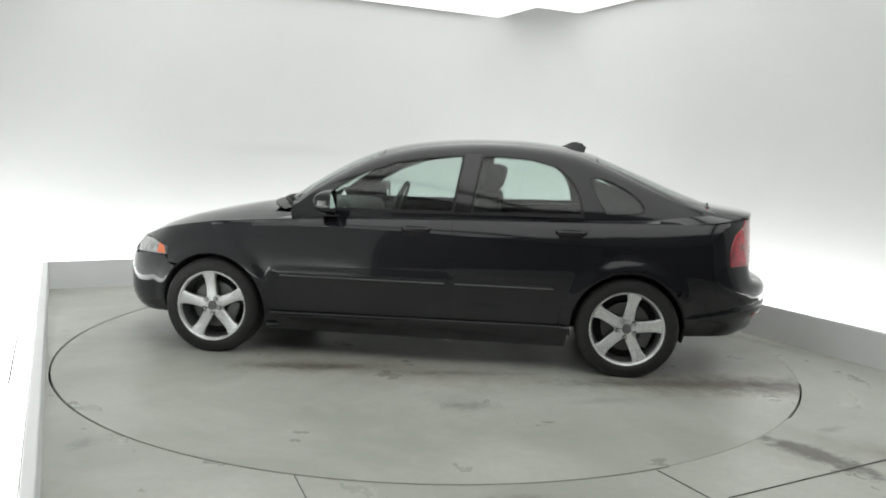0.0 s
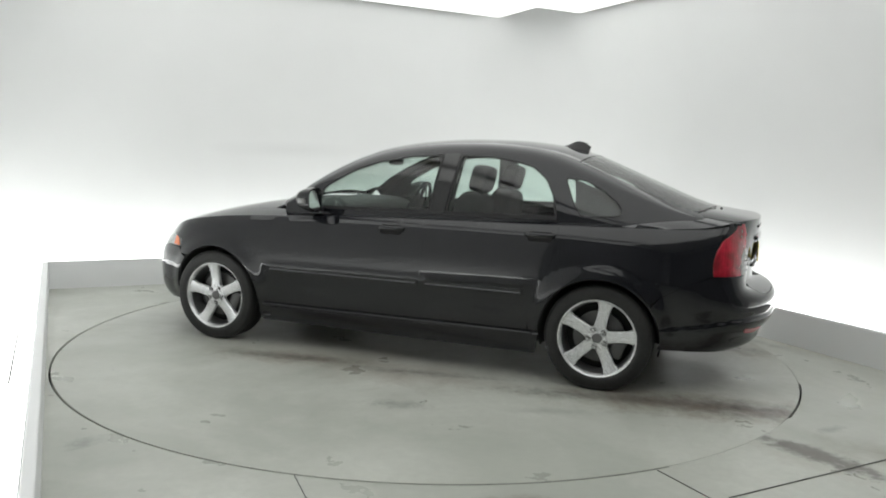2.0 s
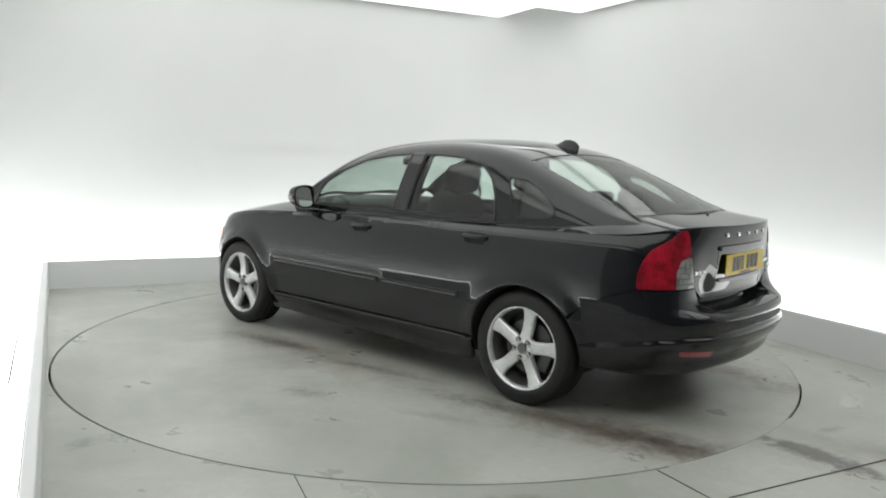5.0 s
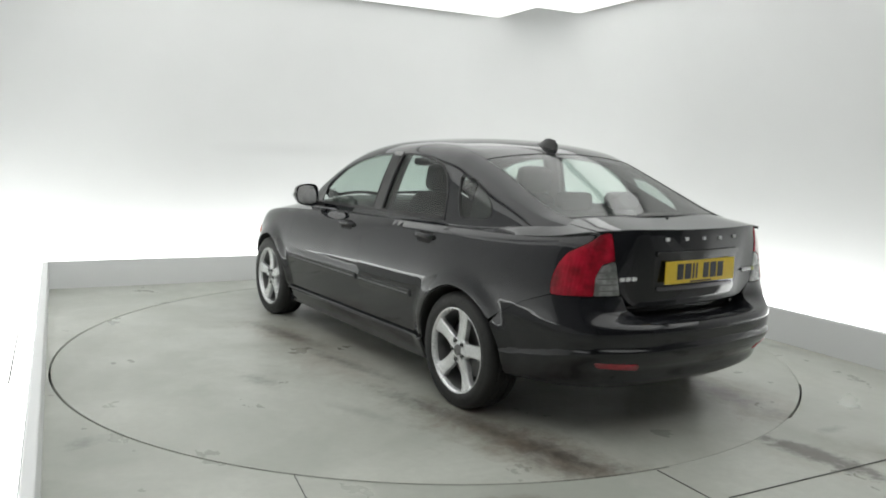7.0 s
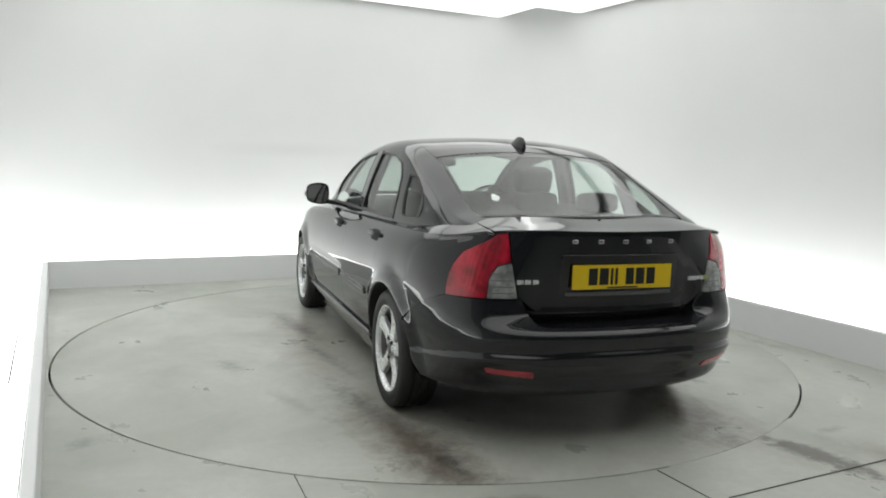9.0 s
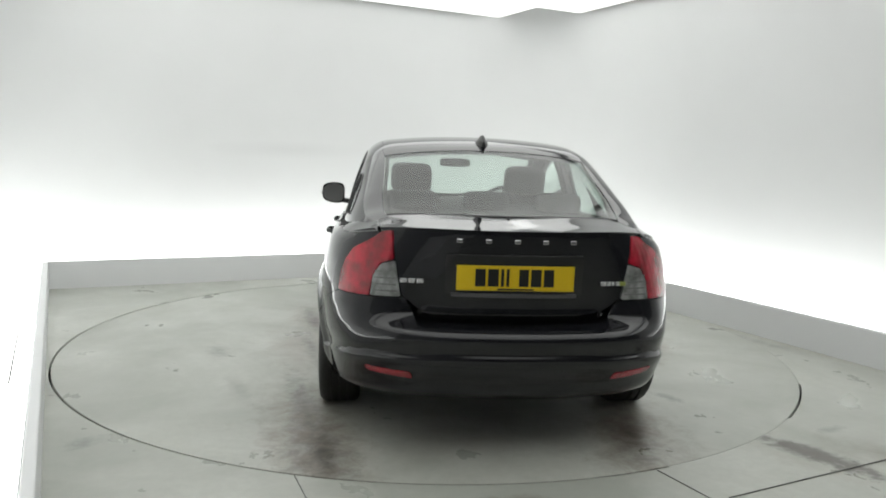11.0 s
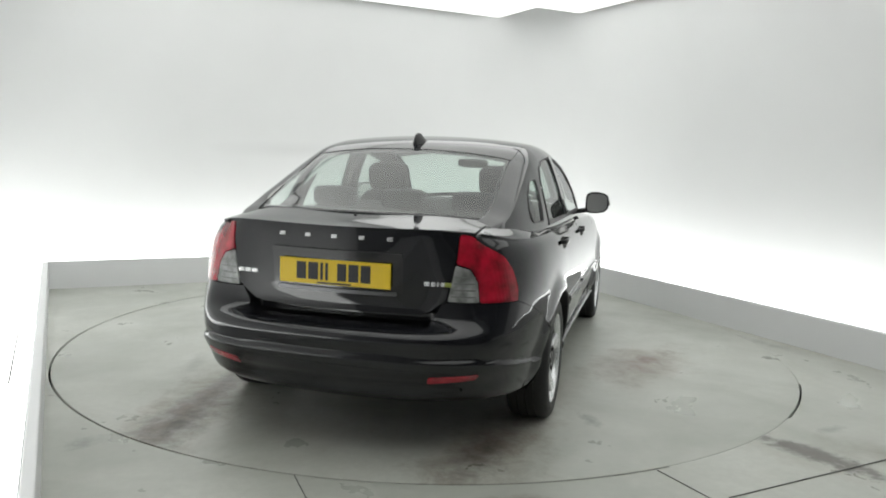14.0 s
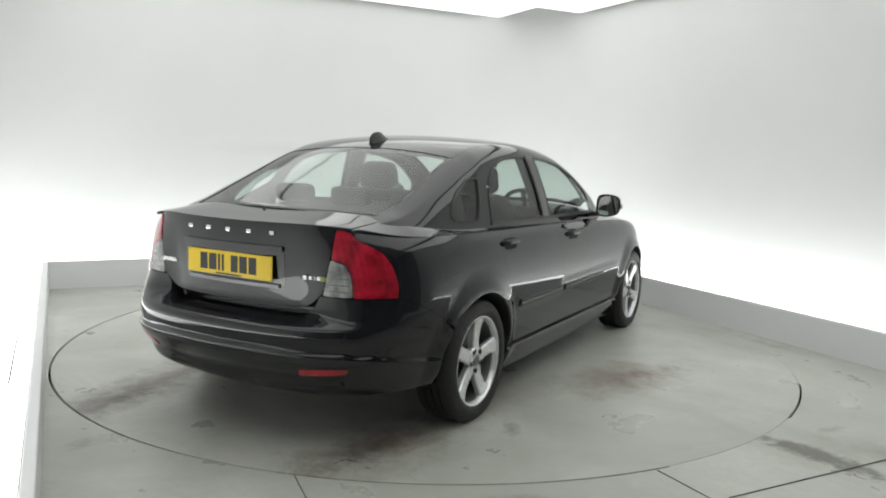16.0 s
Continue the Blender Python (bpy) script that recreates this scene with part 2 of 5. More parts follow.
def build_shell():
    # kerbs
    k = 0.045
    for name, r in (("kerb_left", (A0 - k, A0, B0, B1 + k)), ("kerb_right", (A1, A1 + k, B0, B1 + k)), ("kerb_back", (A0, A1, B1, B1 + k))):
        bm = bmesh.new()
        box(bm, *r, -0.02, KERB_H, 0.006)
        structure(name, bm, KERB, "low white painted kerb round the turntable pit", m=ROOM)
    # ledges behind the kerbs, lower than the kerbs' tops, with the light strips
    lw, lz = LEDGE_W, 0.17
    x0, x1, y1 = A0 - k - lw, A1 + k + lw, B1 + k + lw
    for name, r in (("ledge_left", (x0, A0 - k, B0, y1)), ("ledge_right", (A1 + k, x1, B0, y1)), ("ledge_back", (A0 - k, A1 + k, B1 + k, y1))):
        bm = bmesh.new()
        box(bm, *r, -0.02, lz)
        structure(name, bm, LEDGE, "white brightly lit ledge behind the kerb", m=ROOM)
    # light strips lying in the trough close behind the kerb
    for r in ((x0 + 0.004, A0 - 0.055, -2.7, y1 - 0.004), (A1 + 0.055, x1 - 0.004, -3.4, y1 - 0.004), (A0 - 0.05, A1 + 0.05, B1 + 0.055, y1 - 0.004)):
        lamp = new("light_strip")
        lamp.matrix_basis = ROOM
        tagged(lamp, "long flat white light strip behind the kerb", "lamp", "light strips behind the kerbs")
        bm = bmesh.new()
        box(bm, *r, lz, lz + 0.025, 0.004)
        part("housing", bm, FRAME_WHITE, lamp)
        bm = bmesh.new()
        box(bm, r[0] + 0.002, r[1] - 0.002, r[2] + 0.002, r[3] - 0.002, lz + 0.0255, lz + 0.030)
        part("diffuser", bm, GLOW_TROUGH, lamp, "glowing white diffuser")
    # dark slit beside the light strip on the ledge
    bm = bmesh.new()
    box(bm, -2.598, -2.590, -0.86, 1.80, lz + 0.0302, lz + 0.034)
    structure("trim_slit", bm, SLIT, "thin dark slit beside the light strip", m=ROOM)
    # walls with rounded corners
    rad = 0.7
    path = []
    for cx, cy, a0 in ((x1 - rad, B0 - 1.6 + rad, -90), (x1 - 1.1, y1 - 1.1, 0), (x0 + 0.25, y1 - 0.25, 90), (x0 + rad, B0 - 1.6 + rad, 180)):
        rr = {90: 0.25, 0: 1.1}.get(a0, rad)
        for i in range(13):
            a = radians(a0 + 90 * i / 12)
            path.append((cx + rr * math.cos(a), cy + rr * math.sin(a), math.cos(a), math.sin(a)))
    # the long sides are divided where the unseen part begins, darkened to dim reflections
    path = [(x1, -4.5, 1.0, 0.0) if k == 13 else (x0, -2.9, -1.0, 0.0) if k == 40 else path[k - (k > 13) - (k > 40)] for k in range(len(path) + 2)]
    bm = bmesh.new()
    prof = [(0.0, -0.02), (0.0, 0.4), (0.0, 1.0), (0.0, 1.8), (0.0, 2.5), (0.0, CEIL_Z + 0.12), (0.12, CEIL_Z + 0.12), (0.12, -0.02)]
    rows = [[bm.verts.new((x + nx * o, y + ny * o, z)) for o, z in prof] for x, y, nx, ny in path]
    n, w = len(rows), len(prof)
    for i in range(n):
        p, q = rows[i], rows[(i + 1) % n]
        for j in range(w):
            f = bm.faces.new((p[j], q[j], q[(j + 1) % w], p[(j + 1) % w]))
            f.material_index = int(max(v.co.y for v in f.verts) < -2.8)
    bmesh.ops.recalc_face_normals(bm, faces=bm.faces)
    structure("wall_studio", bm, [WALL, DARKENED_WALL], "seamless white studio wall with rounded corners, darkened out of view to dim reflections", True, ROOM)
    bm = bmesh.new()
    box(bm, x0 - 0.1, x1 + 0.1, B0 - 1.7, y1 + 0.1, CEIL_Z + 0.125, CEIL_Z + 0.2)
    structure("ceiling", bm, WALL, "white studio ceiling above the light panels", m=ROOM)
    # rear floor strip behind the pit's open end
    bm = bmesh.new()
    box(bm, x0, x1, B0 - 1.6, B0 - 0.004, -0.02, 0.0)
    structure("floor_entrance", bm, FLOOR, "grey painted floor at the way in", m=ROOM)
    # unseen dark grey sheet at the end wall, added to darken reflections in the car
    bm = bmesh.new()
    box(bm, -2.9, 2.9, B0 - 1.58, B0 - 1.54, 0.0, 2.7)
    structure("wall_unseen_dark", bm, UNSEEN_DARK, "unseen dark grey sheet added to darken reflections", m=ROOM)
    # light panels under the ceiling
    for *r, strength in PANELS:
        lamp = new("ceiling_light")
        lamp.matrix_basis = ROOM
        tagged(lamp, "large white softbox light panel under the ceiling", "lamp", "light panels under the ceiling")
        bm = bmesh.new()
        box(bm, *r, CEIL_Z + 0.01, CEIL_Z + 0.07, 0.004)
        part("frame", bm, FRAME_WHITE, lamp)
        bm = bmesh.new()
        box(bm, r[0] + 0.03, r[1] - 0.03, r[2] + 0.03, r[3] - 0.03, CEIL_Z, CEIL_Z + 0.0095)
        part("diffuser", bm, panel_glow(r[1] - r[0], r[3] - r[2], strength), lamp, "glowing white diffuser")
        for cx, cy in ((r[0] + 0.3, r[2] + 0.3), (r[1] - 0.3, r[3] - 0.3)):
            bm = bmesh.new()
            box(bm, cx - 0.015, cx + 0.015, cy - 0.015, cy + 0.015, CEIL_Z + 0.0705, CEIL_Z + 0.125)
            part("hanger", bm, FRAME_WHITE, lamp)


# light panels: edges in plan and strength; the middle and left ones are added out of view
PANELS = [(-2.6, 2.50, 2.0, 3.42, 1.0), (-2.25, 2.05, -4.8, 1.95, 1.0), (2.20, 3.09, -4.6, 2.60, 1.0), (-3.05, -2.40, -4.6, 1.95, 1.0)]
build_shell()


# ---- materials of the car ----
def paint_material():
    m = mat("black_car_paint", (0.010, 0.0105, 0.0135), 0.03, 0.0, IOR=1.56)
    f = noise_tex(m, 900.0, 1.0)
    color_from(m, mix(m, ramp(m, f, 0.55, 0.75), (0.009, 0.0095, 0.012), (0.022, 0.023, 0.028)))
    rough_from(m, noise_tex(m, 7.0, 4.0), 0.3, 0.7, 0.02, 0.06)
    return m


def grained(name, base, rough, scale=160.0, strength=0.15, metal=0.0, vary=0.2):
    m = mat(name, base, rough, metal)
    color_from(m, mix(m, ramp(m, noise_tex(m, 6.0, 4.0), 0.35, 0.7), base, tuple(c * (1 - vary) for c in base)))
    n = noise_tex(m, scale, 3.0)
    rough_from(m, n, 0.3, 0.7, max(0.03, rough - 0.08), rough + 0.08)
    bump(m, n, strength, 0.001)
    return m


def glass_material(name, tint, f0=0.05):
    m = bpy.data.materials.new(name)
    m.use_nodes = True
    t = m.node_tree
    t.nodes.remove(t.nodes["Principled BSDF"])
    out = t.nodes["Material Output"]
    clear = t.nodes.new("ShaderNodeBsdfTransparent")
    clear.inputs[0].default_value = (*tint, 1)
    gloss = t.nodes.new("ShaderNodeBsdfGlossy")
    gloss.inputs["Roughness"].default_value = 0.015
    lw = t.nodes.new("ShaderNodeLayerWeight")
    lw.inputs["Blend"].default_value = 0.5
    pw = t.nodes.new("ShaderNodeMath")
    pw.operation = "POWER"
    pw.inputs[1].default_value = 4.6
    t.links.new(lw.outputs["Facing"], pw.inputs[0])
    fr = t.nodes.new("ShaderNodeMath")
    fr.operation = "MULTIPLY_ADD"
    fr.inputs[1].default_value, fr.inputs[2].default_value = 0.9, f0
    t.links.new(pw.outputs[0], fr.inputs[0])
    mx = t.nodes.new("ShaderNodeMixShader")
    t.links.new(fr.outputs[0], mx.inputs[0])
    t.links.new(clear.outputs[0], mx.inputs[1])
    t.links.new(gloss.outputs[0], mx.inputs[2])
    t.links.new(mx.outputs[0], out.inputs[0])
    return m


PAINT = paint_material()
GLASS = glass_material("tinted_window_glass", (0.70, 0.79, 0.75), 0.085)
SCREEN = glass_material("windscreen_glass", (0.74, 0.82, 0.78), 0.075)
FRIT = mat("black_glass_edge", (0.006, 0.006, 0.006), 0.5, 0.0, Specular_IOR_Level=0.05)
TRIM = grained("black_trim_plastic", (0.014, 0.014, 0.015), 0.35)
GLOSS_TRIM = mat("gloss_black_trim", (0.008, 0.008, 0.009), 0.12, 0.0, Coat_Weight=0.6, Coat_Roughness=0.05)
BRIGHT_TRIM = mat("satin_grey_trim", (0.13, 0.13, 0.135), 0.3, 0.7)
RUBBER = grained("tyre_rubber", (0.016, 0.016, 0.016), 0.6, 90.0, 0.3)
ALLOY = grained("silver_alloy", (0.82, 0.83, 0.84), 0.27, 300.0, 0.05, 0.6, 0.05)
# darker alloy for wheel barrels, caps and lens ribs
ALLOY_DARK = grained("dark_grey_alloy", (0.20, 0.20, 0.20), 0.5, 120.0, 0.1, 0.6)
NUT = grained("dark_nut_steel", (0.035, 0.035, 0.035), 0.45, 120.0, 0.05, 0.5)
STEEL = grained("brake_steel", (0.13, 0.13, 0.13), 0.4, 90.0, 0.1, 0.8)
CHROME = mat("chrome", (0.82, 0.82, 0.83), 0.10, 1.0)
FABRIC = mat("dark_seat_fabric", (0.022, 0.023, 0.024), 0.9)
color_from(FABRIC, mix(FABRIC, ramp(FABRIC, noise_tex(FABRIC, 6.0, 3.0), 0.35, 0.7), (0.024, 0.025, 0.026), (0.017, 0.018, 0.019)))
CABIN = grained("dark_cabin_plastic", (0.016, 0.017, 0.018), 0.6, 70.0, 0.06)
HEADLINER = grained("grey_headliner", (0.22, 0.22, 0.21), 0.9, 70.0, 0.06)
UNDER = grained("underbody_black", (0.008, 0.008, 0.008), 0.8)
PLATE = grained("yellow_plate", (0.80, 0.56, 0.02), 0.30, 300.0, 0.03, 0.0, 0.05)
INK = mat("black_plate_ink", (0.012, 0.012, 0.012), 0.4)
MIRROR = mat("mirror_glass", (0.8, 0.8, 0.8), 0.02, 1.0)
STICKER = mat("pale_sticker", (0.6, 0.6, 0.58), 0.5)
YELLOW = mat("green_yellow_enamel", (0.30, 0.34, 0.08), 0.3)
AMBER = mat("amber_lens", (0.75, 0.16, 0.04), 0.12, 0.0, Coat_Weight=1.0)


def lamp_material(name, base, rough, scale, strength):
    m = mat(name, base, rough, 0.0, Coat_Weight=1.0, Coat_Roughness=0.02)
    w = node(m, "TexWave", Scale=scale, Distortion=0.4)
    tc = m.node_tree.nodes.new("ShaderNodeTexCoord").outputs["Object"]
    link(m, tc, w.inputs["Vector"])
    color_from(m, mix(m, ramp(m, noise_tex(m, 14.0, 2.0), 0.35, 0.65), base, tuple(c * 0.40 for c in base)))
    bump(m, w.outputs["Fac"], strength, 0.004)
    return m


RED_LENS = lamp_material("red_lamp_lens", (0.50, 0.007, 0.030), 0.2, 22.0, 0.22)
DARK_RED = lamp_material("dark_red_reflector", (0.60, 0.006, 0.03), 0.3, 40.0, 0.4)
CLEAR_LENS = lamp_material("clear_lamp_lens", (0.42, 0.43, 0.42), 0.15, 30.0, 0.5)


# ---- curves and the car's body as smooth sheets ----
class Curve:
    """A monotone cubic through knots, held flat beyond its ends."""

    def __init__(self, *knots):
        k = sorted(knots)
        self.x = np.array([a for a, _ in k], float)
        self.y = np.array([b for _, b in k], float)
        h, d = np.diff(self.x), np.diff(self.y) / np.diff(self.x)
        m = np.zeros(len(k))
        for i in range(1, len(k) - 1):
            if d[i - 1] * d[i] > 0:
                w1, w2 = 2 * h[i] + h[i - 1], h[i] + 2 * h[i - 1]
                m[i] = (w1 + w2) / (w1 / d[i - 1] + w2 / d[i])
        m[0], m[-1] = d[0], d[-1]
        self.h, self.m = h, m
        self.xl, self.yl, self.ml, self.hl = self.x.tolist(), self.y.tolist(), m.tolist(), h.tolist()

    def __call__(self, v):
        x = self.xl
        if v <= x[0]:
            return self.yl[0]
        if v >= x[-1]:
            return self.yl[-1]
        lo, hi = 0, len(x) - 1
        while hi - lo > 1:
            mid = (lo + hi) // 2
            if x[mid] <= v:
                lo = mid
            else:
                hi = mid
        h = self.hl[lo]
        t = (v - x[lo]) / h
        t2, t3 = t * t, t * t * t
        return ((2 * t3 - 3 * t2 + 1) * self.yl[lo] + (t3 - 2 * t2 + t) * h * self.ml[lo]
                + (3 * t2 - 2 * t3) * self.yl[lo + 1] + (t3 - t2) * h * self.ml[lo + 1])


def smooth(v, a, b):
    t = min(1.0, max(0.0, (v - a) / (b - a)))
    return t * t * (3 - 2 * t)


AXLE, HUB_Z, R_TYRE = 1.318, 0.304, 0.312
# the plan of the body at its widest, from the middle of the tail to the middle of the nose
PLAN = [(-2.285, 0), (-2.278, 0.18), (-2.25, 0.38), (-2.19, 0.56), (-2.085, 0.700), (-1.92, 0.792), (-1.68, 0.852), (-1.318, 0.882),
        (-0.8, 0.885), (-0.2, 0.886), (0.5, 0.889), (1.0, 0.892), (1.318, 0.888), (1.54, 0.870), (1.75, 0.815), (1.925, 0.70), (2.06, 0.51), (2.145, 0.275), (2.175, 0)]


def dense_plan():
    k = [Vector(p) for p in PLAN]
    k = [Vector((k[1].x, -k[1].y))] + k + [Vector((k[-2].x, -k[-2].y))]
    pts = []
    for i in range(1, len(k) - 2):
        n = 24
        for j in range(n):
            t = j / n
            a, b, c, d = k[i - 1], k[i], k[i + 1], k[i + 2]
            lb = (c - b).length
            mb = ((c - b) / (c - b).length * (b - a).length + (b - a) / (b - a).length * (c - b).length) / ((b - a).length + (c - b).length) * lb
            mc = ((d - c) / (d - c).length * (c - b).length + (c - b) / (c - b).length * (d - c).length) / ((c - b).length + (d - c).length) * lb
            t2, t3 = t * t, t * t * t
            pts.append(b * (2 * t3 - 3 * t2 + 1) + mb * (t3 - 2 * t2 + t) + c * (3 * t2 - 2 * t3) + mc * (t3 - t2))
    pts.append(Vector(PLAN[-1]))
    p = np.array([(q.x, q.y) for q in pts])
    arc = np.concatenate([[0], np.cumsum(np.hypot(*np.diff(p, axis=0).T))])
    u = np.linspace(0, arc[-1], 900)
    p = np.stack([np.interp(u, arc, p[:, 0]), np.interp(u, arc, p[:, 1])], 1)
    flip = np.array((1, -1))
    full = np.concatenate([p[40:0:-1] * flip, p, p[-2:-42:-1] * flip])
    k = np.exp(-0.5 * (np.arange(-30, 31) / 11.0) ** 2)
    k /= k.sum()
    full = np.stack([np.convolve(full[:, i], k, "same") for i in (0, 1)], 1)
    p = full[40:-40]
    p[0, 1], p[-1, 1] = 0.0, 0.0
    return p


PL = dense_plan()
ARC = np.concatenate([[0], np.cumsum(np.hypot(*np.diff(PL, axis=0).T))])
TAN = np.gradient(PL, ARC, axis=0)
for _ in range(40):
    TAN[1:-1] = (TAN[:-2] + 2 * TAN[1:-1] + TAN[2:]) / 4
TAN /= np.linalg.norm(TAN, axis=1)[:, None]
TAN[0], TAN[-1] = (0, 1), (0, -1)
L_HALF = float(ARC[-1])


def s_of_x(x):
    return float(np.interp(x, PL[:, 0], ARC))


def s_of_y(y):
    """Along the tail, by the distance y from the middle (left is positive)."""
    n = len(PL) // 2
    return math.copysign(float(np.interp(abs(y), PL[:n, 1], ARC[:n])), y)


Z_SHOULDER = Curve((-2.3, 0.992), (-2.2, 0.990), (-2.05, 0.975), (-1.85, 0.955), (-1.5, 0.945), (-1.0, 0.935), (0, 0.912), (0.9, 0.88), (1.2, 0.862), (1.5, 0.828), (1.8, 0.770), (2.02, 0.71), (2.15, 0.680))
Z_BOTTOM = Curve((-2.3, 0.25), (-1.7, 0.25), (-1.0, 0.19), (0.95, 0.18), (1.7, 0.22), (2.1, 0.20))
SIDE_TOP = Curve((-0.32, 0.0), (-0.26, -0.0025), (-0.20, -0.009), (-0.14, -0.019), (-0.08, -0.034), (-0.04, -0.049), (-0.015, -0.065), (0.0, -0.084))
SIDE_LOW = Curve((0.17, -0.092), (0.20, -0.074), (0.24, -0.057), (0.30, -0.040), (0.36, -0.027), (0.44, -0.014), (0.52, -0.005), (0.58, -0.001), (0.62, 0.0))
TAIL = Curve((0.25, -0.15), (0.29, -0.085), (0.34, -0.035), (0.385, -0.008), (0.408, -0.001), (0.417, -0.002), (0.430, -0.014), (0.47, -0.009), (0.52, -0.006), (0.552, -0.011), (0.575, -0.027),
             (0.605, -0.100), (0.630, -0.143), (0.645, -0.148), (0.80, -0.1365), (0.985, -0.123))
CREASE_UP = Curve((-2.28, 0.052), (-2.1, 0.035), (-1.9, 0.005), (-1.66, -0.028))
TAIL_CORNER = Curve((0.25, -0.13), (0.29, -0.075), (0.34, -0.033), (0.385, -0.008), (0.408, -0.001), (0.417, -0.002), (0.430, -0.012), (0.47, -0.006), (0.56, -0.010), (0.62, -0.024), (0.68, -0.045), (0.75, -0.060), (0.84, -0.075), (0.92, -0.092), (0.985, -0.115))
NOSE = Curve((0.2, -0.09), (0.26, -0.03), (0.35, -0.004), (0.45, 0.0), (0.53, -0.008), (0.60, -0.03), (0.66, -0.065), (0.72, -0.11), (0.76, -0.13))


def side_sheet(s, z):
    """The body's side, tail and nose: s along the plan (left is positive), z the height."""
    a = min(abs(s), L_HALF)
    x, y = float(np.interp(a, ARC, PL[:, 0])), float(np.interp(a, ARC, PL[:, 1]))
    tx, ty = float(np.interp(a, ARC, TAN[:, 0])), float(np.interp(a, ARC, TAN[:, 1]))
    ln = math.hypot(tx, ty)
    nx, ny = -ty / ln, tx / ln
    o = SIDE_TOP(z - Z_SHOULDER(x)) + SIDE_LOW(z)
    zc = z - CREASE_UP(x) * smooth(z, 0.585, 0.50) * smooth(z, 0.28, 0.37)
    for ax in (-AXLE, AXLE):
        r = math.hypot(x - ax, z - HUB_Z)
        o += 0.022 * smooth(r, 0.455, 0.345) * smooth(z, 0.2, 0.35)
    o += 0.006 * smooth(abs(z - 0.535), 0.05, 0.02) * smooth(x, -0.95, -0.85) * smooth(x, 0.93, 0.87)
    o -= 0.010 * smooth(zc, 0.400, 0.426) * smooth(zc, 0.52, 0.44) * smooth(-x, 1.60, 1.72)
    if x < 0:
        w = smooth(-nx, 0.12, 0.80)
        u = smooth(a, 0.40, 0.80)
        o = o * (1 - w) + (TAIL(zc) * (1 - u) + TAIL_CORNER(zc) * u) * w
    else:
        w = smooth(nx, 0.15, 0.85)
        o = o * (1 - w) + NOSE(z) * w
    p = Vector((x + nx * o, y + ny * o, z))
    if s < 0:
        p.y = -p.y
    return p


def x_of_s(s):
    return float(np.interp(s, ARC, PL[:, 0]))


# the front edge of a tail lamp, from its top to its bottom, as (s, z)
LAMP_FRONT = [(0.700, 0.979), (0.735, 0.955), (0.797, 0.928), (0.862, 0.898), (0.903, 0.845), (0.922, 0.795), (0.929, 0.755), (0.925, 0.704)]
EDGE = [side_sheet(s, Z_SHOULDER(float(np.interp(s, ARC, PL[:, 0])))) for s in np.linspace(0, L_HALF, 500)]
EDGE_X = np.array([p.x for p in EDGE])
EDGE_Y = np.array([p.y for p in EDGE])
EDGE_Z = np.array([p.z for p in EDGE])
Z_DECK = Curve((-2.2, 1.003), (-2.165, 1.007), (-2.1, 1.015), (-2, 1.029), (-1.9, 1.043), (-1.8, 1.058), (-1.74, 1.068), (-1.4, 1.09), (-1, 1.1), (0, 1.07), (0.7, 1), (1.05, 0.962), (1.2, 0.948), (1.41, 0.9121), (1.62, 0.8639), (1.85, 0.795), (2.05, 0.705))


Y_TAIL = Curve((-2.25, 0.67), (-2.05, 0.695), (-1.9, 0.724), (-1.7, 0.764), (-1.4, 0.792), (-1.1, float(np.interp(-1.1, EDGE_X, EDGE_Y))))
Z_TAIL = Curve((-2.25, 0.974), (-2.05, 0.968), (-1.9, 0.958), (-1.7, 0.950), (-1.4, 0.943), (-1.1, float(np.interp(-1.1, EDGE_X, EDGE_Z))))


def deck_sheet(x, y):
    """Bonnet, shoulders and boot: the height above a place in plan."""
    if x < -1.1:
        ye, ze = Y_TAIL(x), Z_TAIL(x)
    else:
        ye = max(0.02, float(np.interp(x, EDGE_X, EDGE_Y)))
        ze = float(np.interp(x, EDGE_X, EDGE_Z))
    q = min(1.0, abs(y) / ye)
    ze -= 0.012 * smooth(abs(y), 0.47, 0.62) * smooth(-x, 1.98, 2.12)
    return Vector((x, y, ze + (Z_DECK(x) - ze) * (1 - q ** (2.4 + 2.6 * smooth(-x, 1.3, 1.75)))))


Z_CREASE = Curve((1.08, 0.955), (0.84, 0.975), (0.7, 1.078), (0.53, 1.180), (0.35, 1.266), (0.17, 1.325), (-0.05, 1.364), (-0.27, 1.385), (-0.5, 1.392), (-0.76, 1.379),
                 (-0.95, 1.348), (-1.1, 1.298), (-1.3, 1.219), (-1.5, 1.133), (-1.7, 1.052), (-1.76, 1.035), (-1.86, 1.010), (-1.97, 0.985))
Y_CREASE = Curve((0.84, 0.725), (0.6, 0.684), (0.4, 0.659), (0.2, 0.640), (0, 0.631), (-0.4, 0.628), (-0.8, 0.6243), (-1, 0.6267), (-1.3, 0.637), (-1.6, 0.655), (-1.76, 0.646), (-1.9, 0.605), (-1.97, 0.600))
Y_BASE = Curve((0.84, 0.742), (0.5, 0.770), (0, 0.780), (-0.6, 0.782), (-1, 0.7773), (-1.3, 0.761), (-1.6, 0.727), (-1.76, 0.690), (-1.9, 0.622), (-1.97, 0.610))
Z_TOP = Curve((1.09, 0.958), (1.013, 0.998), (0.884, 1.076), (0.714, 1.176), (0.504, 1.288), (0.296, 1.362), (0.09, 1.402), (-0.116, 1.425), (-0.36, 1.437), (-0.6, 1.435),
              (-0.842, 1.415), (-0.99, 1.390), (-1.123, 1.352), (-1.324, 1.273), (-1.523, 1.192), (-1.722, 1.112), (-1.8, 1.083), (-1.88, 1.057), (-1.95, 1.043))


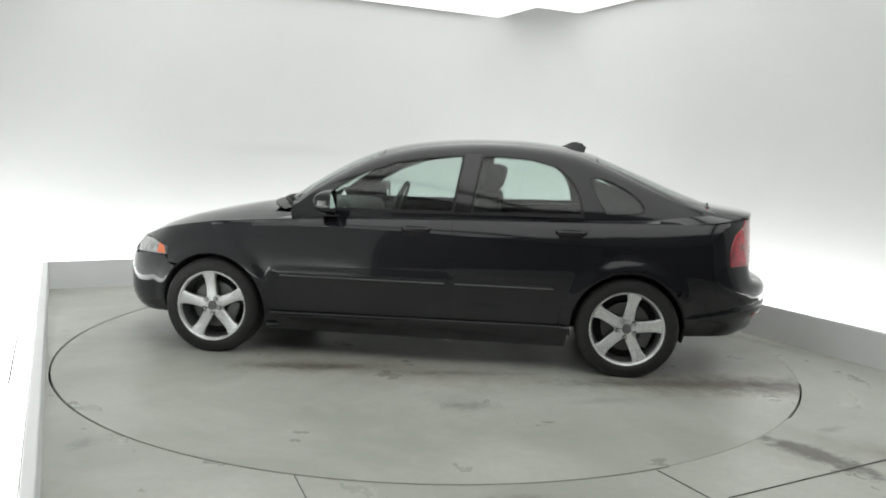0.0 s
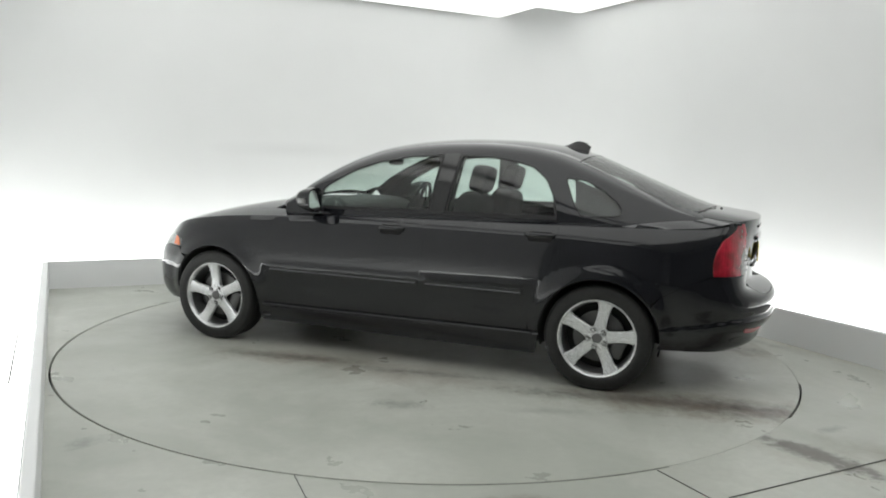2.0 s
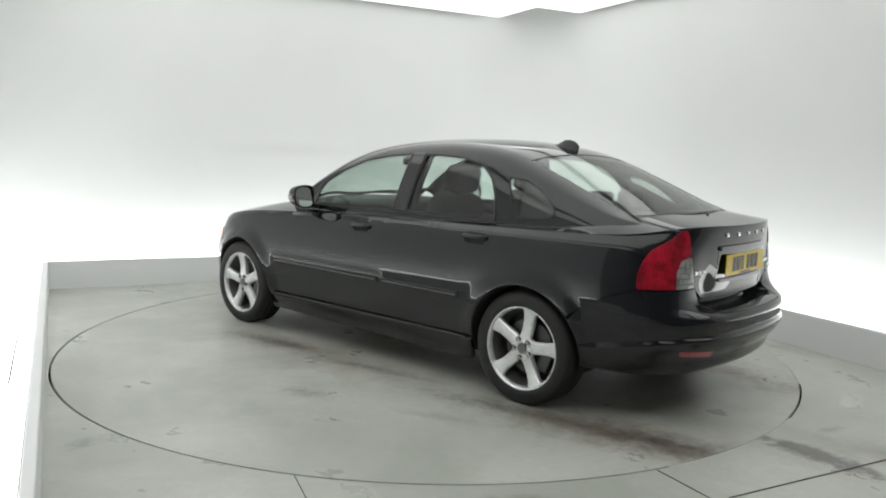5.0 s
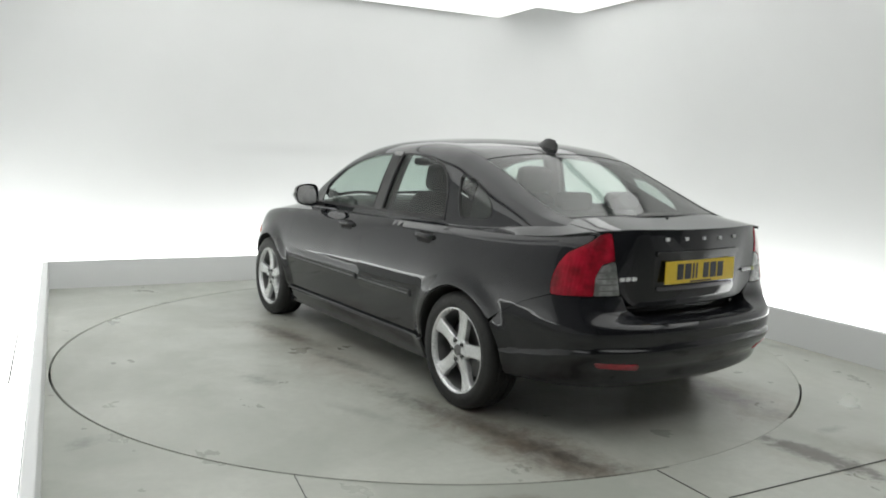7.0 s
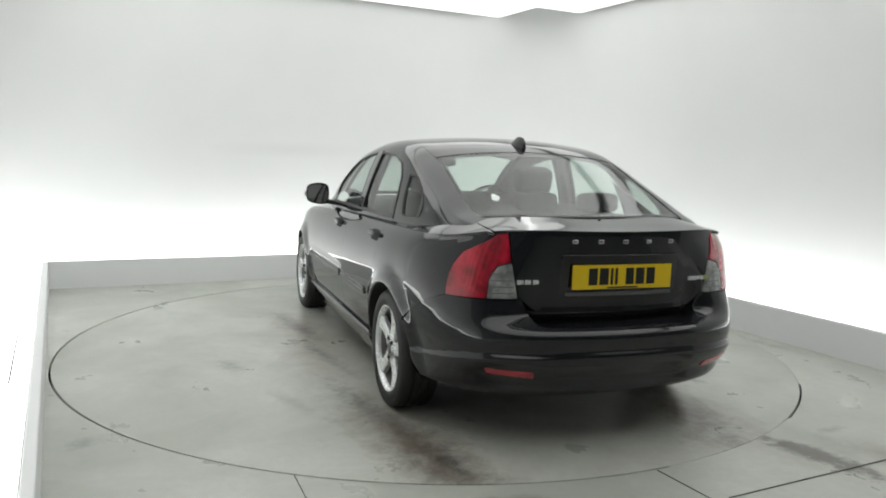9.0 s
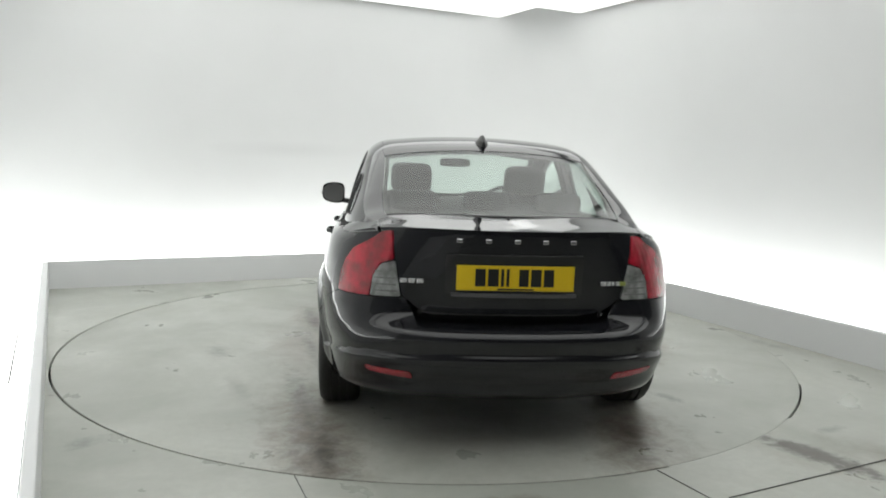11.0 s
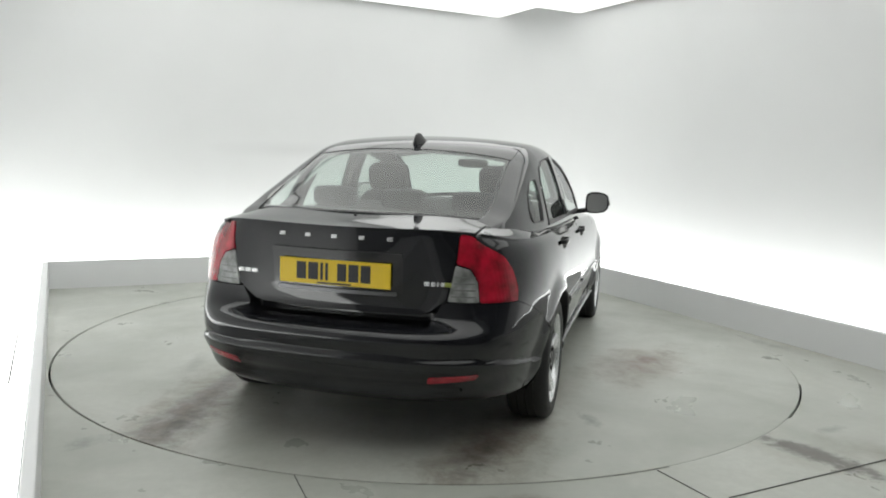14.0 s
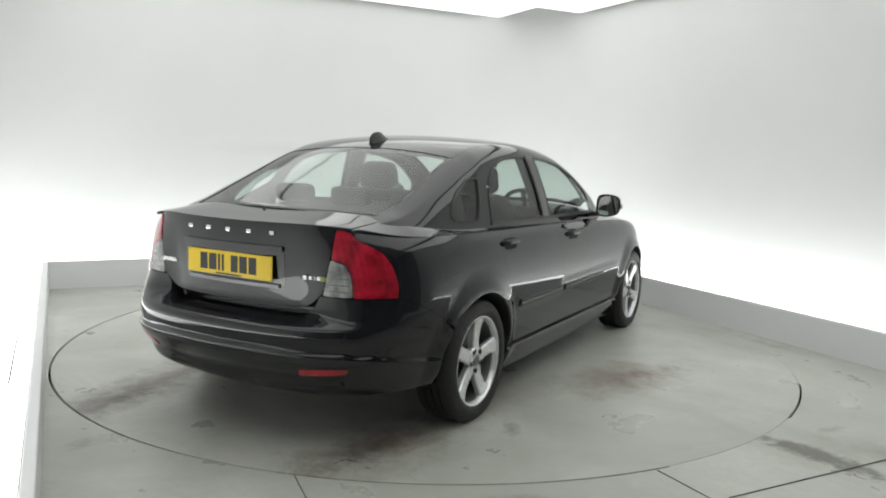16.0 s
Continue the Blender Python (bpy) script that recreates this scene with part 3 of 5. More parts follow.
def cabin_raw(x, w):
    if x > 0.84:
        k = max(0.0, (1.085 - x) / 0.245)
        yk = 0.715 * math.sqrt(k)
        zk = deck_sheet(x, yk).z - 0.01
        base = (yk, zk - 0.01)
        crease = (yk, zk)
    else:
        yb = Y_BASE(x)
        base = (yb, deck_sheet(x, yb).z - 0.012)
        crease = (Y_CREASE(x), max(Z_CREASE(x), base[1]))
    if w <= 1:
        t = w
        bulge = 0.018 * 4 * t * (1 - t) * min(1, (crease[1] - base[1]) / 0.3)
        return base[0] + (crease[0] - base[0]) * t + bulge, base[1] + (crease[1] - base[1]) * t
    t = w - 1
    return crease[0] * (1 - t), crease[1] + (Z_TOP(x) - crease[1]) * (1 - (1 - t) ** 2.2)


def cabin_sheet(x, w):
    """The greenhouse: w runs from 0 (left belt) by 1 (roof edge), 2 (middle) and 3 to 4 (right belt)."""
    v = w if w <= 2 else 4 - w
    h = 0.17
    if 1 - h < v < 1 + h:
        a, b = cabin_raw(x, 1 - h), cabin_raw(x, 1 + h)
        c = cabin_raw(x, 1.0)
        t = (v - (1 - h)) / (2 * h)
        y = a[0] * (1 - t) ** 2 + 2 * c[0] * t * (1 - t) + b[0] * t * t
        z = a[1] * (1 - t) ** 2 + 2 * c[1] * t * (1 - t) + b[1] * t * t
    else:
        y, z = cabin_raw(x, v)
    return Vector((x, y if w <= 2 else -y, z))


def w_of_z(x, z):
    """On the side of the cabin: the w at which it has the height z."""
    lo, hi = 0.0, 1.2
    for _ in range(24):
        mid = (lo + hi) / 2
        if cabin_sheet(x, mid).z < z:
            lo = mid
        else:
            hi = mid
    return lo


def line(*pts, step=0.025):
    """A closed outline with points added along its edges."""
    out = []
    for i, p in enumerate(pts):
        q = pts[(i + 1) % len(pts)]
        n = max(1, int(math.dist(p, q) / step))
        out += [(p[0] + (q[0] - p[0]) * j / n, p[1] + (q[1] - p[1]) * j / n) for j in range(n)]
    return out


def rounded(pts, r, n=5):
    """An outline with its corners rounded by about r."""
    out = []
    k = len(pts)
    for i in range(k):
        a, b, c = Vector(pts[i - 1]), Vector(pts[i]), Vector(pts[(i + 1) % k])
        ra = min(r, (a - b).length * 0.45)
        rc = min(r, (c - b).length * 0.45)
        p, q = b + (a - b).normalized() * ra, b + (c - b).normalized() * rc
        for j in range(n + 1):
            t = j / n
            v = p * (1 - t) ** 2 + b * 2 * t * (1 - t) + q * t * t
            out.append((v.x, v.y))
    return out


def keep_inside(verts, tris, loops):
    """Those triangles whose middles lie inside the loops (even-odd)."""
    v = np.array([tuple(p) for p in verts])
    f = np.array(tris)
    c = v[f].mean(axis=1)
    odd = np.zeros(len(c), bool)
    for lp in loops:
        q = np.roll(lp, -1, axis=0)
        for (x0, y0), (x1, y1) in zip(lp, q):
            if y0 == y1:
                continue
            hit = ((y0 > c[:, 1]) != (y1 > c[:, 1])) & (c[:, 0] < (x1 - x0) * (c[:, 1] - y0) / (y1 - y0) + x0)
            odd ^= hit
    p, q, r = v[f[:, 0]], v[f[:, 1]], v[f[:, 2]]
    area = np.abs((q - p)[:, 0] * (r - p)[:, 1] - (q - p)[:, 1] * (r - p)[:, 0])
    return [t for t, k, a in zip(tris, odd, area) if k and a > 1e-10]


def panel(name, sheet, outline, material, parent, holes=(), grid=0.03, gap=0.0, depth=0.014, lift=0.0, label="", sy=1.0, mirror=False, scale=(1.0, 1.0), lip=1.0):
    """A piece of a smooth sheet inside an outline (in the sheet's own two coordinates), with turned-in edges.
    gap narrows it, lift raises it off the sheet, scale turns the coordinates into metres for the spacing, lip rounds the edge."""
    loops = [outline, *holes]
    if gap:
        shrunk = []
        for n, lp in enumerate(loops):
            p = [Vector((a * scale[0], b * scale[1])) for a, b in lp]
            area = sum(p[i - 1].x * p[i].y - p[i].x * p[i - 1].y for i in range(len(p)))
            sign = (1 if area > 0 else -1) * (1 if n == 0 else -1)
            res = []
            for i in range(len(p)):
                d = p[(i + 1) % len(p)] - p[i - 1]
                if d.length < 1e-9:
                    d = Vector((1, 0))
                d.normalize()
                q = p[i] + Vector((-d.y, d.x)) * gap * sign
                res.append((q.x / scale[0], q.y / scale[1]))
            shrunk.append(res)
        loops = shrunk
    co, faces = [], []
    for lp in loops:
        faces.append(list(range(len(co), len(co) + len(lp))))
        co += [Vector((a * scale[0], b * scale[1])) for a, b in lp]
    border = np.array([tuple(c) for c in co])
    lo, hi = border.min(0), border.max(0)
    segs = []
    for f in faces:
        segs += [(f[i], f[(i + 1) % len(f)]) for i in range(len(f))]
    nx, ny = int((hi[0] - lo[0]) / grid), int((hi[1] - lo[1]) / grid)
    for i in range(1, nx + 1):
        for j in range(1, ny + 1):
            p = np.array((lo[0] + (i - 0.5 * (j % 2)) * grid, lo[1] + j * grid))
            if np.min(np.sum((border - p) ** 2, axis=1)) > (0.45 * grid) ** 2:
                co.append(Vector(p))
    v2, _, f2, _, _, _ = delaunay_2d_cdt(co, segs, [], 0, 1e-6, False)
    f2 = keep_inside(v2, [list(f) for f in f2], [border[f] for f in faces])
    pos, nor = [], []
    e = 0.002
    for v in v2:
        a, b = v.x / scale[0], v.y / scale[1]
        ea, eb = e / scale[0], e / scale[1]
        p = sheet(a, b)
        n = (sheet(a + ea, b) - sheet(a - ea, b)).cross(sheet(a, b + eb) - sheet(a, b - eb))
        n = n.normalized() if n.length > 1e-12 else Vector((0, 0, 1))
        pos.append(p)
        nor.append(n)
    mid = Vector((-0.1, 0, 0.6))
    flip = sum(1 if n.dot(p - mid) > 0 else -1 for p, n in zip(pos, nor)) < 0
    if flip:
        nor = [-n for n in nor]
    pos = [p + n * lift for p, n in zip(pos, nor)]
    tris = []
    for f in f2:
        f = list(f)
        n = (pos[f[1]] - pos[f[0]]).cross(pos[f[2]] - pos[f[0]])
        tris.append(f if n.dot(nor[f[0]]) > 0 else f[::-1])
    if mirror:
        for p, n in zip(pos, nor):
            p.y, n.y = -p.y, -n.y
        tris = [f[::-1] for f in tris]
    count = {}
    for f in tris:
        for i in range(len(f)):
            count[(f[i], f[(i + 1) % len(f)])] = 1
    edge = [k for k in count if (k[1], k[0]) not in count]
    out_pos, out_nor, out_f = list(pos), list(nor), list(tris)
    if depth:
        for a, b in edge:
            side = (pos[b] - pos[a]).cross(nor[a])
            side = side.normalized() if side.length > 1e-12 else nor[a]
            i = len(out_pos)
            out_pos += [pos[a], pos[b], pos[b] - nor[b] * depth, pos[a] - nor[a] * depth]
            out_nor += [(side * lip + nor[a]).normalized(), (side * lip + nor[b]).normalized(), side, side]
            out_f.append([i + 1, i, i + 3, i + 2])
    me = bpy.data.meshes.new(name)
    me.from_pydata([tuple(p) for p in out_pos], [], out_f)
    me.polygons.foreach_set("use_smooth", [True] * len(me.polygons))
    me.update()
    me.normals_split_custom_set([tuple(out_nor[lp.vertex_index]) for lp in me.loops])
    me.materials.append(material)
    ob = new(name, me)
    ob.parent = parent
    return tagged(ob, label) if label else ob


def side_outline(pts, r=0.0, step=0.025):
    """From (x, z) on the left side to the sheet's (s, z)."""
    p = rounded(pts, r) if r else pts
    return [(s_of_x(x), z) for x, z in line(*p, step=step)]


def tail_outline(pts, r=0.0, step=0.025):
    p = rounded(pts, r) if r else pts
    return [(s_of_y(y), z) for y, z in line(*p, step=step)]


def cabin_outline(pts, r=0.0, step=0.025):
    p = rounded(pts, r) if r else pts
    return [(x, w_of_z(x, z)) for x, z in line(*p, step=step)]


def arch(ax, a0, a1, r=0.350, n=28):
    """Points on a wheel arch from the angle a0 to a1 (0 points forwards, 90 up)."""
    return [(ax + r * math.cos(radians(a0 + (a1 - a0) * i / n)), HUB_Z + r * math.sin(radians(a0 + (a1 - a0) * i / n))) for i in range(n + 1)]


car = new("car")
tagged(car, "glossy black four-door saloon car parked on the turntable", "car")
SC = (1.0, 0.45)
both = (False, True)


def top_line(x0, x1, n=40, low=0.0):
    return [(x0 + (x1 - x0) * i / n, Z_SHOULDER(x0 + (x1 - x0) * i / n) - low) for i in range(n + 1)]


G = 0.0002  # half a shut line


def build_sides():
    for mir in both:
        # front wing, round the arch
        pts = top_line(0.87, 1.98) + [(1.98, 0.708), (1.82, 0.71), (1.645, 0.672), (1.63, 0.575)] + arch(AXLE, 50, 180 + 16)
        pts += [(0.97, 0.205), (0.885, 0.205), (0.885, 0.28), (0.90, 0.55)]
        panel("front_wing", side_sheet, side_outline(pts), PAINT, car, gap=G, mirror=mir, lip=0.1)
        # doors
        front_door = panel("front_door", side_sheet, side_outline([(-0.2225, 0.285), (0.8835, 0.275), (0.8985, 0.55), (0.8855, 0.70), (0.8685, Z_SHOULDER(0.8685))] + top_line(0.85, -0.2)[1:] + [(-0.2225, Z_SHOULDER(-0.2225))], 0.0), PAINT, car, gap=G, mirror=mir, lip=0.1)
        pts = [(-0.224, 0.285)] + [(-0.224, Z_SHOULDER(-0.224))] + top_line(-0.25, -1.0555) + [(-1.0585, 0.86), (-1.0355, 0.74), (-0.9855, 0.62)] + arch(AXLE * -1, 40, 8, 0.42, 10)[2:] + [(-0.90, 0.295)]
        rear_door = panel("rear_door", side_sheet, side_outline(pts), PAINT, car, gap=G, mirror=mir, lip=0.1)
        for door, x in ((front_door, 0.0), (rear_door, -0.955)):
            build_handle(door, x, -1 if mir else 1)
        for door, x0, x1 in ((front_door, -0.205, 0.875), (rear_door, -0.875, -0.24)):
            strip = [(x0, 0.512), (x1, 0.505), (x1 - 0.01, 0.545), (x0 + 0.004, 0.552)]
            panel("rub_strip", side_sheet, side_outline(strip, 0.012), PAINT, door, lift=0.009, depth=0.010, mirror=mir, grid=0.03)
            # thin rounded grey bead, standing in for light caught along the strip's edge
            bm = bmesh.new()
            rows = []
            for i in range(25):
                x = x0 + 0.012 + (x1 - x0 - 0.03) * i / 24
                y = abs(side_sheet(s_of_x(x), 0.532).y) + 0.0085
                rows.append([bm.verts.new((x, (-1 if mir else 1) * (y + 0.004 * math.cos(radians(a))), 0.532 + 0.004 * math.sin(radians(a)))) for a in range(-90, 91, 20)])
            for i in range(24):
                for j in range(9):
                    bm.faces.new((rows[i][j], rows[i + 1][j], rows[i + 1][j + 1], rows[i][j + 1]))
            bmesh.ops.recalc_face_normals(bm, faces=bm.faces)
            part("strip_highlight", bm, BRIGHT_TRIM, door, smooth=True)
        # sill under the doors
        pts = [(-0.945, 0.174), (0.955, 0.168), (0.965, 0.205), (0.88, 0.21), (0.88, 0.27), (-0.215, 0.281), (-0.90, 0.291), (-0.975, 0.30)]
        panel("sill", side_sheet, side_outline(pts), PAINT, car, gap=G, lift=0.022, depth=0.03, mirror=mir)
        # rounded bead added along the sill's upper edge to catch a thin highlight
        bm = bmesh.new()
        rows = []
        for i in range(49):
            x = -0.93 + 1.86 * i / 48
            z = 0.290 - 0.009 * (x + 0.93) / 1.86
            y = abs(side_sheet(s_of_x(x), z).y) + 0.012
            rows.append([bm.verts.new((x, (-1 if mir else 1) * (y + 0.010 * math.cos(radians(a))), z + 0.010 * math.sin(radians(a)))) for a in range(-90, 121, 21)])
        for i in range(48):
            for j in range(10):
                bm.faces.new((rows[i][j], rows[i + 1][j], rows[i + 1][j + 1], rows[i][j + 1]))
        bmesh.ops.recalc_face_normals(bm, faces=bm.faces)
        part("sill_highlight_bead", bm, PAINT, car, smooth=True)
        # rear wing, round the arch
        lamp_edge = [(x_of_s(a), z) for a, z in LAMP_FRONT]
        pts = top_line(-1.057, lamp_edge[0][0]) + lamp_edge[1:] + [(-1.80, 0.655), (-1.655, 0.575)] + arch(-AXLE, 141, -2)
        pts += [(-0.963, 0.292), (-0.91, 0.297)] + arch(-AXLE, 8, 40, 0.4185, 10)[:-2] + [(-0.987, 0.62), (-1.037, 0.74), (-1.060, 0.86)]
        panel("rear_wing", side_sheet, side_outline(pts), PAINT, car, gap=0.0004, mirror=mir, lip=0.3)
        # lip inside the arches
        for ax in (-AXLE, AXLE):
            bm = bmesh.new()
            rows = []
            for i in range(41):
                a = radians(-14 + 208 * i / 40)
                x, z = ax + 0.349 * math.cos(a), HUB_Z + 0.349 * math.sin(a)
                y = abs(side_sheet(s_of_x(x), max(z, 0.2)).y) - 0.004
                sgn = -1 if mir else 1
                rows.append([bm.verts.new((ax + (x - ax) * k, sgn * (y - d), HUB_Z + (z - HUB_Z) * k)) for k, d in ((1.012, 0.0), (0.985, 0.004), (0.98, 0.03), (1.0, 0.30), (0.3, 0.30))])
            for i in range(40):
                for j in range(4):
                    bm.faces.new((rows[i][j], rows[i + 1][j], rows[i + 1][j + 1], rows[i][j + 1]))
            part("wheel_arch_liner", bm, UNDER, car, smooth=True)


def build_handle(door, x, sgn):
    z = 0.852 if x > -0.5 else 0.872
    y = abs(side_sheet(s_of_x(x), z).y)
    bm = bmesh.new()
    rows = []
    for i in range(17):
        t = -1 + 2 * i / 16
        out = 0.036 * (1 - t ** 6) + 0.002
        hh = 0.0145 * (1 - 0.35 * t ** 4)
        ring = []
        for k in range(10):
            a = 2 * math.pi * k / 10
            ring.append(bm.verts.new((x - t * 0.095, sgn * (y - 0.012 + out + 0.009 * math.cos(a)), z + 0.004 + hh * math.sin(a))))
        rows.append(ring)
    for i in range(16):
        for k in range(10):
            bm.faces.new((rows[i][k], rows[i + 1][k], rows[i + 1][(k + 1) % 10], rows[i][(k + 1) % 10]))
    bm.faces.new(rows[0])
    bm.faces.new(rows[-1])
    bmesh.ops.recalc_face_normals(bm, faces=bm.faces)
    part("door_handle", bm, PAINT, door, "black door handle", smooth=True)
    # flat black patch painting in the shade of the hollow behind the handle
    cup = rounded([(x - 0.075, z - 0.036), (x + 0.075, z - 0.036), (x + 0.075, z + 0.022), (x - 0.075, z + 0.022)], 0.025)
    panel("handle_shade_patch", side_sheet, side_outline(cup), UNDER, door, lift=0.0015, depth=0.002, mirror=sgn < 0)


def build_tail():
    # lower bumper and its upper shelf, once round the tail
    up = [(0.0, 0.578), (0.39, 0.578), (0.445, 0.592), (0.495, 0.645), (0.525, 0.698)]
    half = [(s_of_y(y), z) for y, z in up] + [(0.926, 0.700), (s_of_x(-1.80), 0.654), (s_of_x(-1.655), 0.574)]
    ar = [(s_of_x(x), z) for x, z in arch(-AXLE, 141, 180, n=12)][1:]
    half += ar + [(s_of_x(-1.66), 0.268), (s_of_y(0.5), 0.258), (0.0, 0.258)]
    loop = half + [(-s, z) for s, z in half[::-1][1:-1]]
    bumper = panel("rear_bumper", side_sheet, line(*loop), PAINT, car, gap=0.0006, grid=0.013, label="painted black rear bumper with red reflectors")
    for sgn in (1, -1):
        r = [(sgn * y, z) for y, z in ((0.455, 0.362), (0.65, 0.380), (0.66, 0.404), (0.46, 0.394))]
        panel("reflector", side_sheet, tail_outline(r, 0.01), DARK_RED, bumper, lift=0.004, depth=0.006, label="dark red reflector strip")
    # boot lid: its upright face
    half = [(s_of_y(y), z) for y, z in ((0.0, 0.640), (0.40, 0.640), (0.450, 0.648), (0.490, 0.672))] + [(0.550, 0.712), (0.572, 0.80), (0.590, 0.866), (0.602, 0.92)]
    half += [(s_of_y(y), deck_sheet(float(np.interp(y, EDGE_Y[:200], EDGE_X[:200])), y).z - 0.0015) for y in np.linspace(float(np.interp(0.614, ARC, PL[:, 1])), 0.0, 16)]
    loop = half + [(-s, z) for s, z in half[::-1][1:-1]]
    lid = panel("boot_lid", side_sheet, line(*loop), PAINT, car, gap=G, label="black boot lid")
    top = [(-1.79, -0.60), (-1.845, -0.45), (-1.875, -0.25), (-1.888, 0.0), (-1.875, 0.25), (-1.845, 0.45), (-1.79, 0.60)] + [(p.x, p.y) for p in EDGE[:110:3] if p.y < 0.60][::-1] + [(p.x, -p.y) for p in EDGE[:110:3] if 0 < p.y < 0.60]
    panel("boot_top", deck_sheet, line(*top, step=0.04), PAINT, lid, gap=G)
    # deep dark shelf between bumper and lid
    top_b, low_l = Curve((0.0, 0.578), (0.39, 0.578), (0.445, 0.592), (0.495, 0.645), (0.525, 0.70)), Curve((0.0, 0.640), (0.40, 0.640), (0.450, 0.648), (0.490, 0.672), (0.515, 0.71))
    bm = bmesh.new()
    rows = []
    for i in range(61):
        y = -0.515 + 1.03 * i / 60
        s = s_of_y(y)
        z1, z2 = top_b(abs(y)) + 0.001, low_l(abs(y)) - 0.001
        p, q = side_sheet(s, z1), side_sheet(s, max(z1 + 0.001, z2))
        f = 0.10 * smooth(0.515 - abs(y), 0.0, 0.10)
        back = max(p.x, q.x) + 0.012 + f * 0.5
        h = q.z - p.z
        rows.append([bm.verts.new(v) for v in ((p.x, p.y, p.z), (p.x + (back - p.x) * 0.08, p.y, p.z + 0.004), (back - 0.01, p.y, p.z + 0.007 + 0.05 * h), (back, p.y, p.z + 0.016 + 0.1 * h), (back, p.y, q.z - 0.1 * h), (q.x + 0.014, q.y, q.z - 0.001), (q.x, q.y, q.z))])
    for i in range(60):
        for j in range(6):
            bm.faces.new((rows[i][j], rows[i + 1][j], rows[i + 1][j + 1], rows[i][j + 1]))
    bmesh.ops.recalc_face_normals(bm, faces=bm.faces)
    part("bumper_shelf", bm, PAINT, bumper, smooth=True)
    # recess round the number plate, plate and its bars
    fx = side_sheet(0, 0.80).x
    rect = lambda y, z0, z1, r: tail_outline(rounded([(-y, z0), (y, z0), (y, z1), (-y, z1)], r))
    panel("plate_recess", side_sheet, rect(0.33, 0.724, 0.885, 0.015), GLOSS_TRIM, lid, lift=0.0015, depth=0.003)
    panel("lid_grip", side_sheet, rect(0.325, 0.880, 0.903, 0.010), GLOSS_TRIM, lid, lift=0.014, depth=0.016, label="gloss black grip bar")
    panel("lower_trim", side_sheet, rect(0.30, 0.716, 0.733, 0.007), BRIGHT_TRIM, lid, lift=0.012, depth=0.014, label="grey satin strip below the number plate")
    plate = new("number_plate")
    plate.parent = lid
    tagged(plate, "yellow rear number plate")
    bm = bmesh.new()
    box(bm, fx - 0.009, fx - 0.003, -0.26, 0.26, 0.746, 0.857, 0.003, segs=2)
    part("plate_sheet", bm, PLATE, plate, "yellow plate")
    y = 0.178
    for wd in (0.045, 0.047, 0.013, 0.013, -0.022, 0.042, 0.046, 0.045):
        if wd > 0:
            bm = bmesh.new()
            box(bm, fx - 0.0105, fx - 0.0095, y - wd, y, 0.766, 0.842)
            part("plate_bar", bm, INK, plate)
        y -= abs(wd) + 0.0105
    bm = bmesh.new()
    box(bm, fx - 0.0105, fx - 0.0095, -0.08, 0.08, 0.750, 0.757)
    part("plate_bar", bm, INK, plate)
    # five small bright blocks in a row
    for i, yy in enumerate((0.250, 0.125, 0.0, -0.125, -0.250)):
        p = side_sheet(s_of_y(yy), 0.960)
        bm = bmesh.new()
        box(bm, p.x - 0.005, p.x + 0.006, yy - 0.014, yy + 0.014, 0.952, 0.971, 0.004, segs=2)
        part("emblem_block", bm, CHROME, lid, "small chrome block")
    # model badge shapes
    for y0, wds, m in ((0.500, (0.030, 0.030, 0.030), ALLOY), (-0.395, (0.024, 0.018, 0.010, 0.020), ALLOY), (-0.478, (0.034,), YELLOW)):
        yy = y0
        for wd in wds:
            p = side_sheet(s_of_y(yy), 0.775)
            bm = bmesh.new()
            box(bm, p.x - 0.004, p.x + 0.006, yy - wd, yy, 0.767, 0.786, 0.003)
            o = part("badge_bar", bm, m, lid, "small bright badge bar")
            yy -= wd + 0.006
    # small washer nozzle
    bm = bmesh.new()
    bmesh.ops.create_uvsphere(bm, u_segments=12, v_segments=8, radius=0.008)
    o = part("wash_nozzle", bm, TRIM, lid)
    o.location = deck_sheet(-1.925, 0.0)
    # tail lamps, each a red outer lens and a clear inner one
    for mir in both:
        red = [(a - 0.002, z - 0.001) for a, z in LAMP_FRONT] + [(0.715, 0.704), (0.711, 0.79), (0.675, 0.848), (0.598, 0.866), (0.622, 0.990), (0.66, 0.988)]
        clear = [(0.710, 0.705), (0.558, 0.704), (0.594, 0.860), (0.670, 0.842), (0.706, 0.79)]
        lamp = panel("tail_lamp", side_sheet, line(*rounded(red, 0.012, 3)), RED_LENS, car, lift=0.005, depth=0.03, mirror=mir, grid=0.02, label="red tail lamp with a clear inner lens")
        panel("clear_lens", side_sheet, line(*rounded(clear, 0.010, 3)), CLEAR_LENS, lamp, lift=0.004, depth=0.03, mirror=mir, grid=0.02, label="clear ribbed reversing lens")
        for k in range(4):
            zz = 0.724 + 0.028 * k
            rib = [(0.575 + 0.006 * k, zz), (0.696, zz), (0.696, zz + 0.006), (0.575 + 0.006 * k, zz + 0.006)]
            panel("lens_rib", side_sheet, line(*rib), ALLOY_DARK, lamp, lift=0.007, depth=0.004, mirror=mir)


